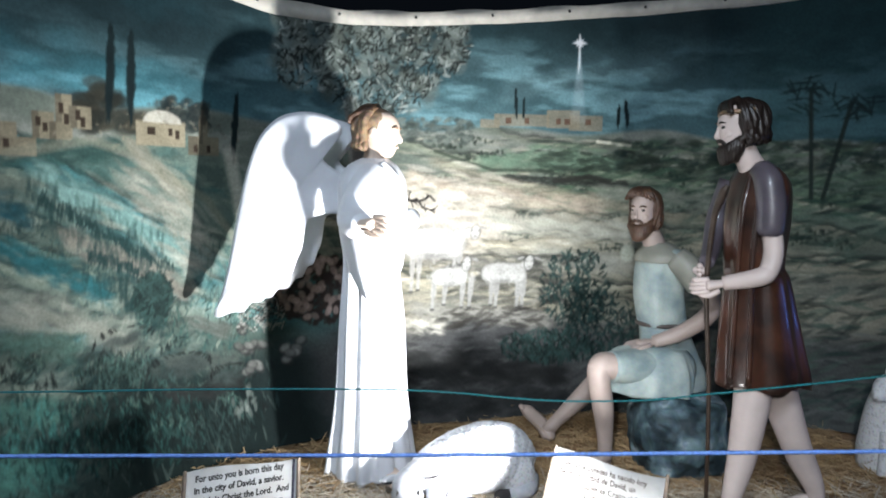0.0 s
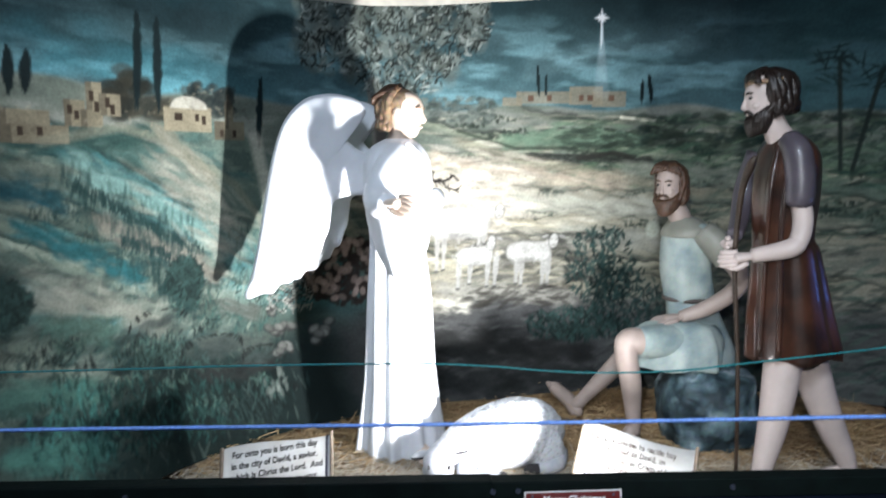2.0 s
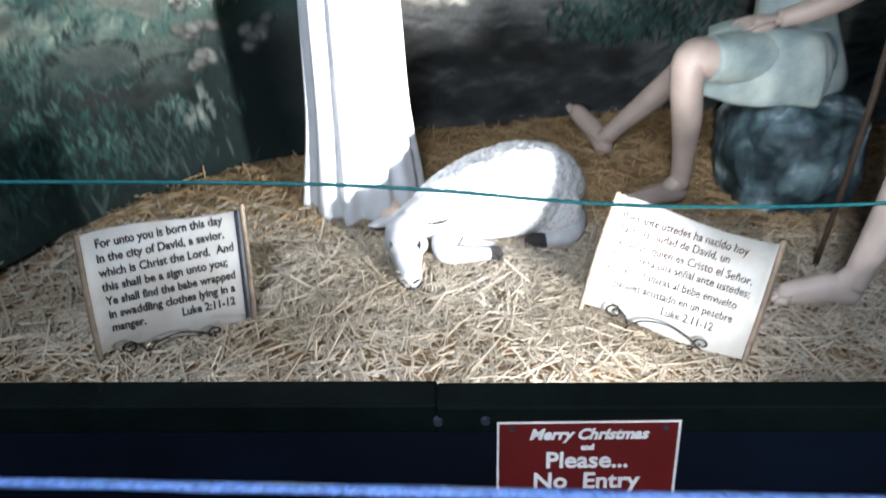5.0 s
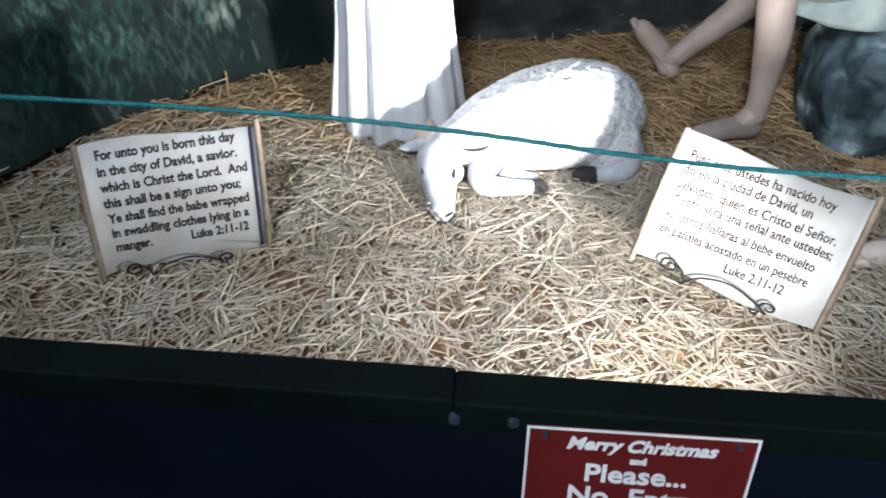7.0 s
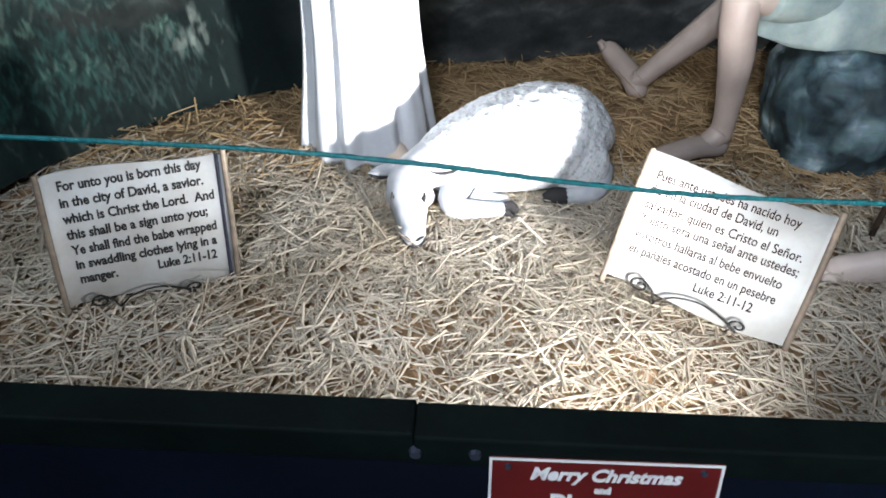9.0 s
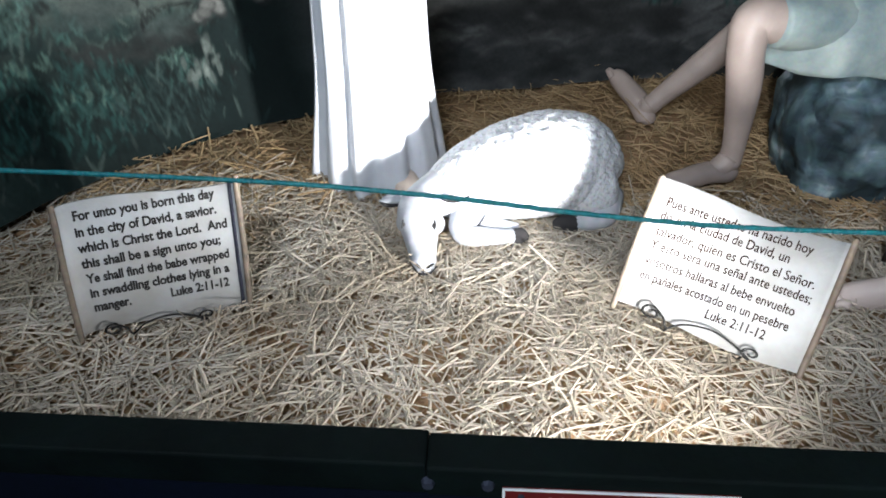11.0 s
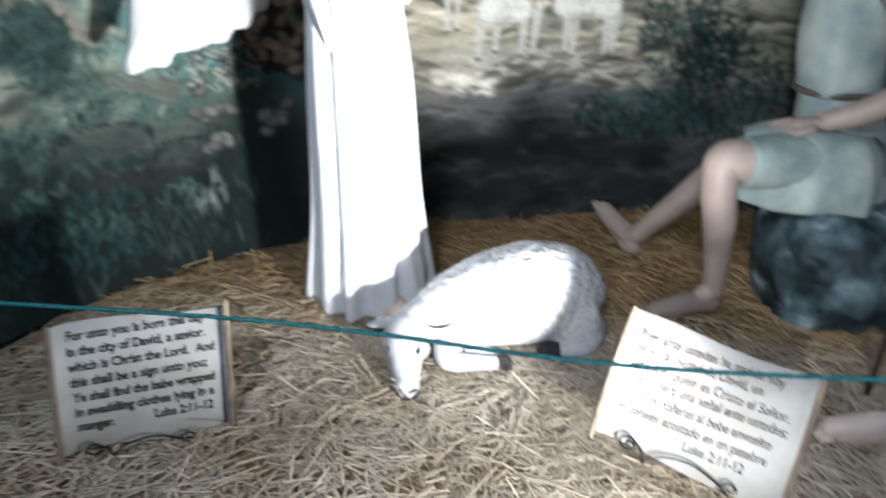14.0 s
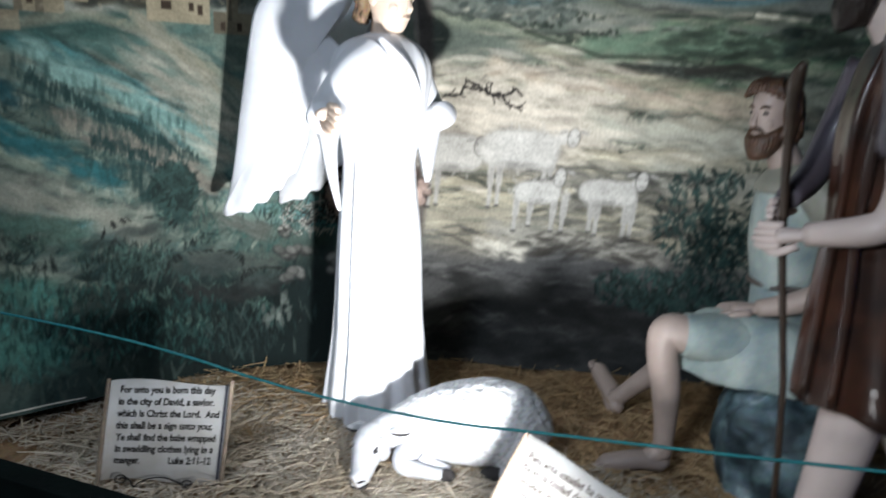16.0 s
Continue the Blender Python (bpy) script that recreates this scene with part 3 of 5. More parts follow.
    swath([(2.0, 0.70), (2.3, 0.62)], 0.08, (0.08, 0.14, 0.11), 0.5)
    swath([(2.86, 0.66), (3.08, 0.56)], 0.06, (0.12, 0.13, 0.11), 0.6)
    swath([(2.72, 0.49), (2.95, 0.44), (3.12, 0.42)], 0.06, (0.085, 0.10, 0.085), 0.6)
    swath([(2.66, 0.33), (2.9, 0.31), (3.12, 0.33)], 0.05, (0.035, 0.04, 0.036), 0.7)
    swath([(1.8, 0.50), (2.15, 0.40)], 0.10, (0.10, 0.19, 0.15), 0.6)
    swath([(1.8, 0.26), (2.15, 0.18)], 0.09, (0.09, 0.20, 0.16), 0.6)
    for cs, cz, rs, rz, hue in ((2.30, 0.28, 0.22, 0.16, (0.030, 0.090, 0.076)), (2.62, 0.20, 0.24, 0.15, (0.032, 0.082, 0.070)), (2.92, 0.16, 0.20, 0.11, (0.04, 0.066, 0.058)), (2.45, 0.50, 0.20, 0.09, (0.06, 0.105, 0.088)), (2.05, 0.30, 0.18, 0.20, (0.07, 0.18, 0.15))):
        for _ in range(230):
            a, r = brush.uniform(0, 6.3), brush.random() ** 0.6
            tone = np.array(hue) * (brush.uniform(0.2, 0.5) if brush.random() < 0.4 else brush.uniform(0.7, 1.5))
            dab(cs + rs * r * math.cos(a), cz + rz * r * math.sin(a), brush.uniform(0.014, 0.036), brush.uniform(0.004, 0.008), 1.45 + brush.normal(0, 0.45), tone, 0.55)
    for cs, cz, rs, rz in ((2.78, 0.44, 0.17, 0.07), (3.05, 0.36, 0.12, 0.05), (2.52, 0.62, 0.15, 0.06)):
        for _ in range(40):
            dab(cs + brush.normal(0, rs * 0.4), cz + brush.normal(0, rz * 0.35), rs * 0.4, rz * 0.3, brush.normal(0, 0.3), np.array((0.06, 0.076, 0.068)) * brush.uniform(0.7, 1.35), 0.3, 0.9)
        for _ in range(26):
            a = brush.uniform(0, math.pi)
            dab(cs - rs * math.cos(a), cz + rz * math.sin(a), 0.022, 0.006, a + 1.2, (0.02, 0.024, 0.022), 0.6)
    # the plain beyond: green rise, tan meadow, pale banks, dark foot
    swath([(4.55, 1.47), (5.0, 1.50), (5.4, 1.47)], 0.075, (0.14, 0.20, 0.14), 0.6)
    swath([(4.7, 1.385), (5.1, 1.37), (5.45, 1.36)], 0.028, (0.05, 0.055, 0.045), 0.8)
    swath([(4.1, 1.36), (4.6, 1.29), (5.3, 1.22)], 0.07, (0.34, 0.29, 0.225), 0.6)
    swath([(4.3, 1.26), (4.75, 1.25)], 0.024, (0.46, 0.43, 0.35), 0.8)
    swath([(4.6, 1.12), (5.6, 1.05)], 0.10, (0.34, 0.335, 0.275), 0.5)
    swath([(4.9, 0.90), (5.9, 0.86)], 0.09, (0.27, 0.27, 0.225), 0.45)
    swath([(5.3, 1.30), (6.2, 1.24)], 0.08, (0.24, 0.25, 0.20), 0.45)
    swath([(4.15, 0.60), (4.6, 0.56), (4.98, 0.52)], 0.07, (0.25, 0.24, 0.205), 0.6)
    swath([(4.1, 0.52), (4.35, 0.49)], 0.05, (0.40, 0.38, 0.32), 0.6)
    swath([(4.0, 0.30), (4.5, 0.24), (5.1, 0.22)], 0.12, (0.04, 0.041, 0.038), 0.7)
    swath([(3.9, 0.10), (4.6, 0.07), (5.4, 0.07)], 0.09, (0.045, 0.048, 0.046), 0.7)
    for rows in (((2.12, 1.27), (2.4, 1.13), (2.78, 0.92)), ((2.35, 1.02), (2.6, 0.93))):
        for a, b in zip(rows, rows[1:]):
            for _ in range(60):
                t = brush.random()
                dab(a[0] + (b[0] - a[0]) * t, a[1] + (b[1] - a[1]) * t + brush.normal(0, 0.012), 0.034 * brush.uniform(0.5, 1.2), 0.007, 1.55 + brush.normal(0, 0.25), (0.025, 0.06, 0.055), 0.7)
    # tan path and pale streaks
    line([(4.28, 1.47), (4.63, 1.37), (4.98, 1.31), (5.39, 1.23), (5.79, 1.15)], 0.045, (0.30, 0.26, 0.19), 0.25)
    line([(4.43, 1.27), (4.74, 1.25), (5.01, 1.21)], 0.016, (0.36, 0.33, 0.25), 0.3)
    line([(4.28, 1.53), (4.63, 1.43), (4.91, 1.43), (5.25, 1.38)], 0.014, (0.06, 0.08, 0.055), 0.5)
    line([(5.01, 1.37), (5.22, 1.4), (5.35, 1.37)], 0.022, (0.05, 0.05, 0.04), 0.8)
    strokes(60, (4.9, 5.6), (1.42, 1.55), (0.05, 0.014), 0.0, [(0.05, 0.07, 0.05)], 0.6)
    line([(5.26, 1.61), (5.47, 1.59)], 0.012, (0.5, 0.48, 0.38), 0.8)
    # left town
    cream, shade = (0.25, 0.22, 0.155), (0.10, 0.088, 0.065)
    strokes(160, (2.28, 2.75), (1.55, 1.80), (0.06, 0.03), 0.3, [(0.045, 0.05, 0.04), (0.075, 0.07, 0.05)], 0.6, lambda s, z: z < 1.80 - 1.2 * abs(s - 2.45))
    strokes(90, (2.72, 2.98), (1.58, 1.72), (0.03, 0.02), 0.3, [(0.06, 0.07, 0.06), (0.03, 0.045, 0.045)], 0.6)
    for a, b, tone in (((1.88, 1.54), (2.07, 1.5), 0.8), ((1.87, 1.49), (2.14, 1.43), 0.75), ((2.14, 1.59), (2.22, 1.5), 0.9), ((2.24, 1.67), (2.3, 1.51), 1.0), ((2.3, 1.63), (2.38, 1.55), 0.95), ((2.21, 1.56), (2.29, 1.5), 0.85), ((2.61, 1.6), (2.85, 1.5), 1.0), ((2.88, 1.54), (3.03, 1.47), 0.8), ((2.93, 1.62), (2.97, 1.52), 0.8)):
        block(a, b, tuple(c * tone for c in cream))
        block((a[0], a[1]), (a[0] + (b[0] - a[0]) * 0.22, b[1]), tuple(c * tone for c in shade), 0.55)
    dab(*(2.74, 1.6), 0.105, 0.060, 0, (0.36, 0.34, 0.28), 1, 0.1)
    block((2.61, 1.59), (2.85, 1.5), tuple(c * 1.05 for c in cream))
    dab(*(2.95, 1.63), 0.028, 0.03, 0, shade)
    line([(2.95, 1.63), (2.95, 1.68)], 0.009, shade)
    strokes(260, (1.75, 3.2), (1.46, 1.78), (0.014, 0.006), 0.3, [cream, shade, (0.30, 0.27, 0.2)], 0.35, lambda s, z: abs(z - 1.55 - 0.1 * math.sin(s * 5)) < 0.08, 1)
    for w in ((2.26, 1.62), (2.28, 1.58), (2.33, 1.6), (2.35, 1.57), (2.16, 1.56), (2.19, 1.54), (2.67, 1.56), (2.69, 1.56), (2.78, 1.56), (2.82, 1.55), (2.91, 1.49), (2.98, 1.49), (1.97, 1.47), (2.04, 1.47)):
        block((w[0] - 0.004, w[1] - 0.013), (w[0] + 0.004, w[1] + 0.013), (0.07, 0.05, 0.035))
    cypress((2.47, 1.59), (2.5, 1.98), 0.036)
    cypress((2.58, 1.59), (2.59, 1.97), 0.034)
    cypress((3.12, 1.43), (3.14, 1.76), 0.026)
    cypress((2.0, 1.63), (2.01, 1.75), 0.03)
    cypress((1.94, 1.62), (1.95, 1.76), 0.03)
    line([(2.04, 1.43), (2.38, 1.5), (2.61, 1.45), (2.96, 1.25), (3.19, 0.97)], 0.03, (0.22, 0.215, 0.16), 0.35)
    # rows of reeds down the hillside
    for a, b in (((2.1, 1.31), (2.73, 1.03)), ((2.03, 1.22), (2.65, 0.96)), ((2.33, 0.94), (2.72, 0.76)), ((2.5, 0.85), (2.72, 0.65))):
        for _ in range(70):
            t = brush.random()
            dab(a[0] + (b[0] - a[0]) * t, a[1] + (b[1] - a[1]) * t + brush.normal(0, 0.03), 0.045, 0.010, 1.5 + brush.normal(0, 0.2), (0.025, 0.065, 0.06), 0.3)
    # far town
    for a, b in (((4.64, 1.75), (4.96, 1.7)), ((4.96, 1.78), (5.14, 1.69)), ((5.09, 1.75), (5.28, 1.68)), ((4.56, 1.72), (4.66, 1.68))):
        block(a, b, (0.24, 0.21, 0.15), 0.8)
    for w in ((5.02, 1.72), (5.07, 1.72), (4.72, 1.72), (4.83, 1.72), (5.2, 1.72)):
        block((w[0] - 0.010, w[1] - 0.012), (w[0] + 0.010, w[1] + 0.012), (0.14, 0.07, 0.045), 0.8)
    cypress((4.77, 1.75), (4.76, 1.89), 0.014)
    cypress((4.81, 1.75), (4.81, 1.84), 0.012)
    cypress((5.38, 1.71), (5.38, 1.81), 0.016)
    cypress((5.44, 1.71), (5.42, 1.84), 0.018)
    strokes(150, (3.95, 4.5), (1.58, 1.72), (0.028, 0.016), 0.2, [(0.08, 0.10, 0.085), (0.15, 0.17, 0.145)], 0.6)
    strokes(160, (5.35, 6.9), (1.44, 1.62), (0.04, 0.02), 0.2, [(0.03, 0.055, 0.045), (0.06, 0.08, 0.055)], 0.5)
    # star with its beam
    st = (5.13, 2.18)
    for k in range(40):
        t = k / 39
        dab(st[0] + 0.008 * t, st[1] - 0.04 - 0.42 * t, 0.006 + 0.060 * t, 0.02, 0, (0.42, 0.50, 0.50), 0.16 * (1 - t) + 0.03)
    for angle, r in ((0, 0.055), (math.pi / 2, 0.06), (0.78, 0.035), (2.36, 0.035)):
        dab(*st, r, 0.007, angle, (0.72, 0.76, 0.74), 0.95)
    dab(st[0], st[1] - 0.09, 0.10, 0.007, math.pi / 2, (0.6, 0.66, 0.65), 0.8)
    dab(*st, 0.02, 0.02, 0, (0.85, 0.86, 0.82), 1)
    # olive tree: trunk, crown of many leaves
    line([(3.78, 1.78), (3.81, 1.59), (3.83, 1.27), (3.82, 0.94), (3.79, 0.52)], 0.055, (0.13, 0.115, 0.10), 0.9)
    line([(3.75, 1.78), (3.8, 1.27), (3.78, 0.53)], 0.018, (0.24, 0.22, 0.19), 0.6)
    for k in range(46):
        t = brush.random()
        dab(4.06 + 0.36 * t + brush.normal(0, 0.012), 1.29 - 0.12 * t + brush.normal(0, 0.028), 0.020, 0.005, brush.uniform(-0.9, 0.9), (0.04, 0.04, 0.033), 0.85)
    crown = lambda s, z: ((s - 3.88) / 0.56) ** 2 + ((z - 2.14) / 0.42) ** 2 + 0.25 * math.sin(9 * s) * math.sin(11 * z) < 1
    strokes(700, (3.2, 4.5), (1.68, 2.5), (0.06, 0.04), 0.5, [(0.14, 0.155, 0.13), (0.10, 0.11, 0.09), (0.20, 0.22, 0.19)], 0.35, crown, 1)
    strokes(2600, (3.0, 4.5), (1.66, 2.5), (0.024, 0.006), 0.9, [(0.02, 0.025, 0.02), (0.05, 0.06, 0.05), (0.25, 0.27, 0.24), (0.03, 0.035, 0.03)], 0.8, crown, 0.9)
    # sandy ground by the path, the flood's glare painted in; darker round the flock
    for _ in range(420):
        s, z = brush.normal(4.25, 0.22), brush.normal(1.12, 0.13)
        dab(s, z, 0.10, 0.018, brush.normal(-0.1, 0.15), np.array((0.44, 0.40, 0.33)) * brush.uniform(0.7, 1.2), 0.4)
    bough((3.92, 1.21), (4.08, 1.27), 3)
    bough((4.03, 1.31), (4.29, 1.17), 5)
    bough((4.09, 1.27), (4.28, 1.23), 3)
    strokes(170, (4.35, 5.15), (0.62, 0.92), (0.07, 0.016), 0.05, [(0.10, 0.10, 0.085), (0.06, 0.06, 0.05), (0.20, 0.19, 0.16)], 0.5)
    upper, lower = (2.61, 1.37), (2.99, 0.89)
    for _ in range(130):
        t = brush.random()
        dab(upper[0] + (lower[0] - upper[0]) * t + brush.normal(0, 0.10), upper[1] + (lower[1] - upper[1]) * t + brush.normal(0, 0.05), 0.09, 0.016, -0.5 + brush.normal(0, 0.25), np.array((0.30, 0.29, 0.235)) * brush.uniform(0.6, 1.2), 0.3)
    line([(3.1, 1.47), (3.15, 1.24), (3.19, 0.97), (3.12, 0.8)], 0.05, (0.46, 0.43, 0.35), 0.4)
    line([(3.57, 1.09), (3.65, 0.92), (3.6, 0.82)], 0.06, (0.40, 0.38, 0.29), 0.3)
    # sheep
    sheep((3.97, 0.96), (0.16, 0.10), (4.1, 1.0), ((3.85, 0.69), (3.89, 0.7)), (0.38, 0.365, 0.325))
    sheep((4.29, 0.99), (0.20, 0.105), (4.54, 1.06), ((4.15, 0.7), (4.19, 0.71), (4.41, 0.85), (4.44, 0.86)), (0.40, 0.385, 0.345))
    sheep((4.39, 0.79), (0.115, 0.060), (4.49, 0.87), ((4.28, 0.59), (4.35, 0.62), (4.46, 0.6), (4.51, 0.6)), (0.37, 0.36, 0.325))
    sheep((4.72, 0.81), (0.14, 0.068), (4.87, 0.88), ((4.64, 0.61), (4.67, 0.6), (4.8, 0.58), (4.83, 0.59)), (0.36, 0.35, 0.315))
    dab(*(5.47, 0.94), 0.05, 0.06, 0, (0.42, 0.44, 0.36), 0.7)
    strokes(60, (4.3, 5.0), (0.48, 0.60), (0.05, 0.012), 0.1, [(0.06, 0.055, 0.045)], 0.5)
    # dark bushes
    for c, rs, rz in (((5.16, 0.72), 0.22, 0.25), ((5.31, 0.49), 0.24, 0.22), ((2.67, 0.80), 0.10, 0.11), ((1.86, 0.82), 0.10, 0.09), ((4.98, 0.37), 0.3, 0.1)):
        for _ in range(330):
            a, r = brush.uniform(0, 6.3), brush.random() ** 0.6
            dab(c[0] + rs * r * math.cos(a), c[1] + rz * r * math.sin(a), 0.030, 0.009, brush.uniform(0.3, 2.6), np.array((0.025, 0.05, 0.043)) * brush.uniform(0.5, 2.2), 0.7)
    # flowering bush and stones
    for _ in range(420):
        a, r = brush.uniform(0, 6.3), brush.random() ** 0.5
        dab(3.60 + 0.26 * r * math.cos(a), 0.74 + 0.19 * r * math.sin(a), 0.028, 0.016, brush.uniform(0, 3), (0.075, 0.055, 0.045), 0.7)
    for _ in range(70):
        a, r = brush.uniform(0, 6.3), brush.random() ** 0.5
        dab(3.60 + 0.25 * r * math.cos(a), 0.75 + 0.17 * r * math.sin(a), 0.030, 0.021, brush.uniform(0, 3), np.array((0.42, 0.32, 0.27)) * brush.uniform(0.6, 1.1), 0.8)
    for c, r in (((3.19, 0.48), 0.055), ((3.18, 0.38), 0.05), ((3.39, 0.43), 0.06), ((3.16, 0.58), 0.035), ((3.27, 0.62), 0.03)):
        for k in range(7):
            a, b = brush.normal(0, r * 0.6), brush.normal(0, r * 0.4)
            dab(c[0] + a, c[1] + b - 0.006, r * 0.75, r * 0.5, brush.uniform(-0.6, 0.6), (0.05, 0.05, 0.046), 0.7, 0.3)
            dab(c[0] + a, c[1] + b, r * 0.62, r * 0.38, brush.uniform(-0.6, 0.6), np.array((0.21, 0.21, 0.185)) * brush.uniform(0.7, 1.2), 0.7, 0.5)
    strokes(120, (3.15, 3.40), (0.55, 0.72), (0.030, 0.004), 0.8, [(0.05, 0.05, 0.045), (0.32, 0.31, 0.27)], 0.8, None, 1)
    strokes(16, (3.02, 3.16), (0.18, 0.28), (0.030, 0.014), 1.3, [(0.20, 0.22, 0.19)], 0.4, None, 0.5)
    # palms
    for base, tip in (((6.49, 1.3), (6.45, 1.93)), ((6.55, 1.3), (6.66, 1.84))):
        line([base, tip], 0.016, (0.035, 0.05, 0.04), 0.8)
        for _ in range(26):
            dab(tip[0] + brush.normal(0, 0.06), tip[1] + brush.normal(-0.02, 0.04), 0.06, 0.008, brush.uniform(-1, 4), (0.022, 0.045, 0.042), 0.7)
    ART[:] *= (0.68 + 0.34 * fine)[..., None]
    # the artist's strong darks and clear colours
    value = (ART @ np.array((0.3, 0.6, 0.1)))[..., None]
    ART[:] = np.clip((value + (ART - value) * 1.18) * (np.maximum(value, 0.004) / 0.165) ** 0.5 * np.array((0.98, 1.0, 1.05)), 0.003, 0.8)


def cloth_material():
    m = bpy.data.materials.new("painted_canvas")
    m.use_nodes = True
    nt = m.node_tree
    b = nt.nodes["Principled BSDF"]
    b.inputs["Roughness"].default_value = 0.7
    b.inputs["Specular IOR Level"].default_value = 0.15
    at = nt.nodes.new("ShaderNodeVertexColor")
    at.layer_name = "paint"
    tc, n = nt.nodes.new("ShaderNodeTexCoord"), nt.nodes.new("ShaderNodeTexNoise")
    n.inputs["Scale"].default_value, n.inputs["Detail"].default_value = 70, 5
    mix = nt.nodes.new("ShaderNodeMix")
    mix.data_type, mix.blend_type = "RGBA", "OVERLAY"
    mix.inputs["Factor"].default_value = 0.35
    nt.links.new(tc.outputs["Object"], n.inputs["Vector"])
    nt.links.new(at.outputs["Color"], mix.inputs["A"])
    nt.links.new(n.outputs["Fac"], mix.inputs["B"])
    nt.links.new(mix.outputs["Result"], b.inputs["Base Color"])
    bp = nt.nodes.new("ShaderNodeBump")
    bp.inputs["Strength"].default_value, bp.inputs["Distance"].default_value = 0.25, 0.003
    nt.links.new(n.outputs["Fac"], bp.inputs["Height"])
    nt.links.new(bp.outputs["Normal"], b.inputs["Normal"])
    return m


def hem_height(s):
    """The upper edge of the cloth, sagging between its ends."""
    return 2.29 + 0.085 * np.clip(s - 3.75, 0, 9) + 0.12 * np.clip(3.35 - s, 0, 9)


def build_curtain():
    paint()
    top = empty("backdrop_curtain", pose(0, 0, 0))
    edge = hem_height(GS[:, 0])[:, None] - 0.072
    frac = np.linspace(0, 1, NZ)[None, :]
    z = frac * edge
    x, y, _ = cloth_point(GS, z)
    j = np.clip(z / CELL, 0, NZ - 1.001)
    j0 = j.astype(int)
    w = (j - j0)[..., None]
    i = np.arange(NS)[:, None]
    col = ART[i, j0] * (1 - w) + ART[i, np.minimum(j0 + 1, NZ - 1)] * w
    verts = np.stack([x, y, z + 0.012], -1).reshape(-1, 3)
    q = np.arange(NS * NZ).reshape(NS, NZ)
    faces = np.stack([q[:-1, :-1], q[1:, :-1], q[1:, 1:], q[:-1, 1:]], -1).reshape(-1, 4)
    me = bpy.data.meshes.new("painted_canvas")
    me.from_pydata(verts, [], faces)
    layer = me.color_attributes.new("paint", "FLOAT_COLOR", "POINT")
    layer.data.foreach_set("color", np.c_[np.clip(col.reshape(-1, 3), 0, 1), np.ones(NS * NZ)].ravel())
    me.materials.append(cloth_material())
    me.polygons.foreach_set("use_smooth", [True] * len(me.polygons))
    ob = new("painted_canvas", me)
    ob.parent = top
    # cream hem with eyelets
    bm = bmesh.new()
    front = []
    for s in np.arange(S0, S1, 0.03):
        h = float(hem_height(s))
        rows = [cloth_point(s, h - 0.078), cloth_point(s, h + 0.006 * math.sin(s * 13)), cloth_point(s, h), cloth_point(s, h - 0.078)]
        n = Vector((math.sin(0.2), -1, 0)).normalized()
        front.append([Vector(rows[0]) + n * 0.003, Vector(rows[1]) + n * 0.005, Vector(rows[2]) - n * 0.004, Vector(rows[3]) - n * 0.004])
    skin_rings(bm, front, 0)
    part("hem", bm, HEM, top, "cream canvas hem with eyelets")
    # light on the cloth's lower edge, made as a thin cream tube
    bm = bmesh.new()
    limb(bm, [(*cloth_point(s, 0.02)[:2], 0.020 + 0.005 * math.sin(s * 7), 0.005) for s in np.arange(1.2, 2.5, 0.06)], 0, 8, 2)
    part("lower_hem", bm, HEM, top, "pale tube standing in for the lit lower edge of the canvas")
    for s in np.arange(3.26, 7.2, 0.45):
        p = Vector(cloth_point(s, float(hem_height(s)) - 0.03)) + Vector((0, -0.008, 0))
        bm = bmesh.new()
        bmesh.ops.create_cone(bm, cap_ends=True, segments=12, radius1=0.009, radius2=0.007, depth=0.006, matrix=Matrix.Translation(p) @ pose(0, 0, 0, 90))
        part("eyelet", bm, EYELET, top, "dark metal eyelet")
    tagged(top, "hanging canvas curtain painted with hills, town, star and sheep", "backdrop curtain")


# ---- statues ----
def finger_hand(bm, wrist, tip, mat, spread=(0, 0, 1), r=0.011, curl=(0, 0, -0.02)):
    """A hand: palm, four fingers and a thumb from the wrist towards tip."""
    w, t, sp, cu = Vector(wrist), Vector(tip), Vector(spread).normalized(), Vector(curl)
    d = t - w
    limb(bm, [(*w, 0.026), (*(w + d * 0.3), 0.034), (*(w + d * 0.52), 0.036), (*(w + d * 0.6), 0.02)], mat, 12, 4, 0.62)
    for k in range(4):
        off = sp * (k - 1.5) * 0.018
        a, b, c = w + d * 0.48 + off, w + d * (0.78 + 0.03 * (k % 2)) + off * 1.1 + cu * 0.3, w + d * (0.97 - 0.05 * abs(k - 1.3)) + off * 1.1 + cu
        limb(bm, [(*a, r), (*b, r * 0.95), (*c, r * 0.75), (*(c + d * 0.03), 0.001)], mat, 8, 3)
    a = w + d * 0.2 - sp * 0.03
    limb(bm, [(*a, r * 1.1), (*(a + d * 0.35 - sp * 0.018), r), (*(a + d * 0.55 - sp * 0.008 + cu), r * 0.7), (*(a + d * 0.6 + cu), 0.001)], mat, 8, 3)


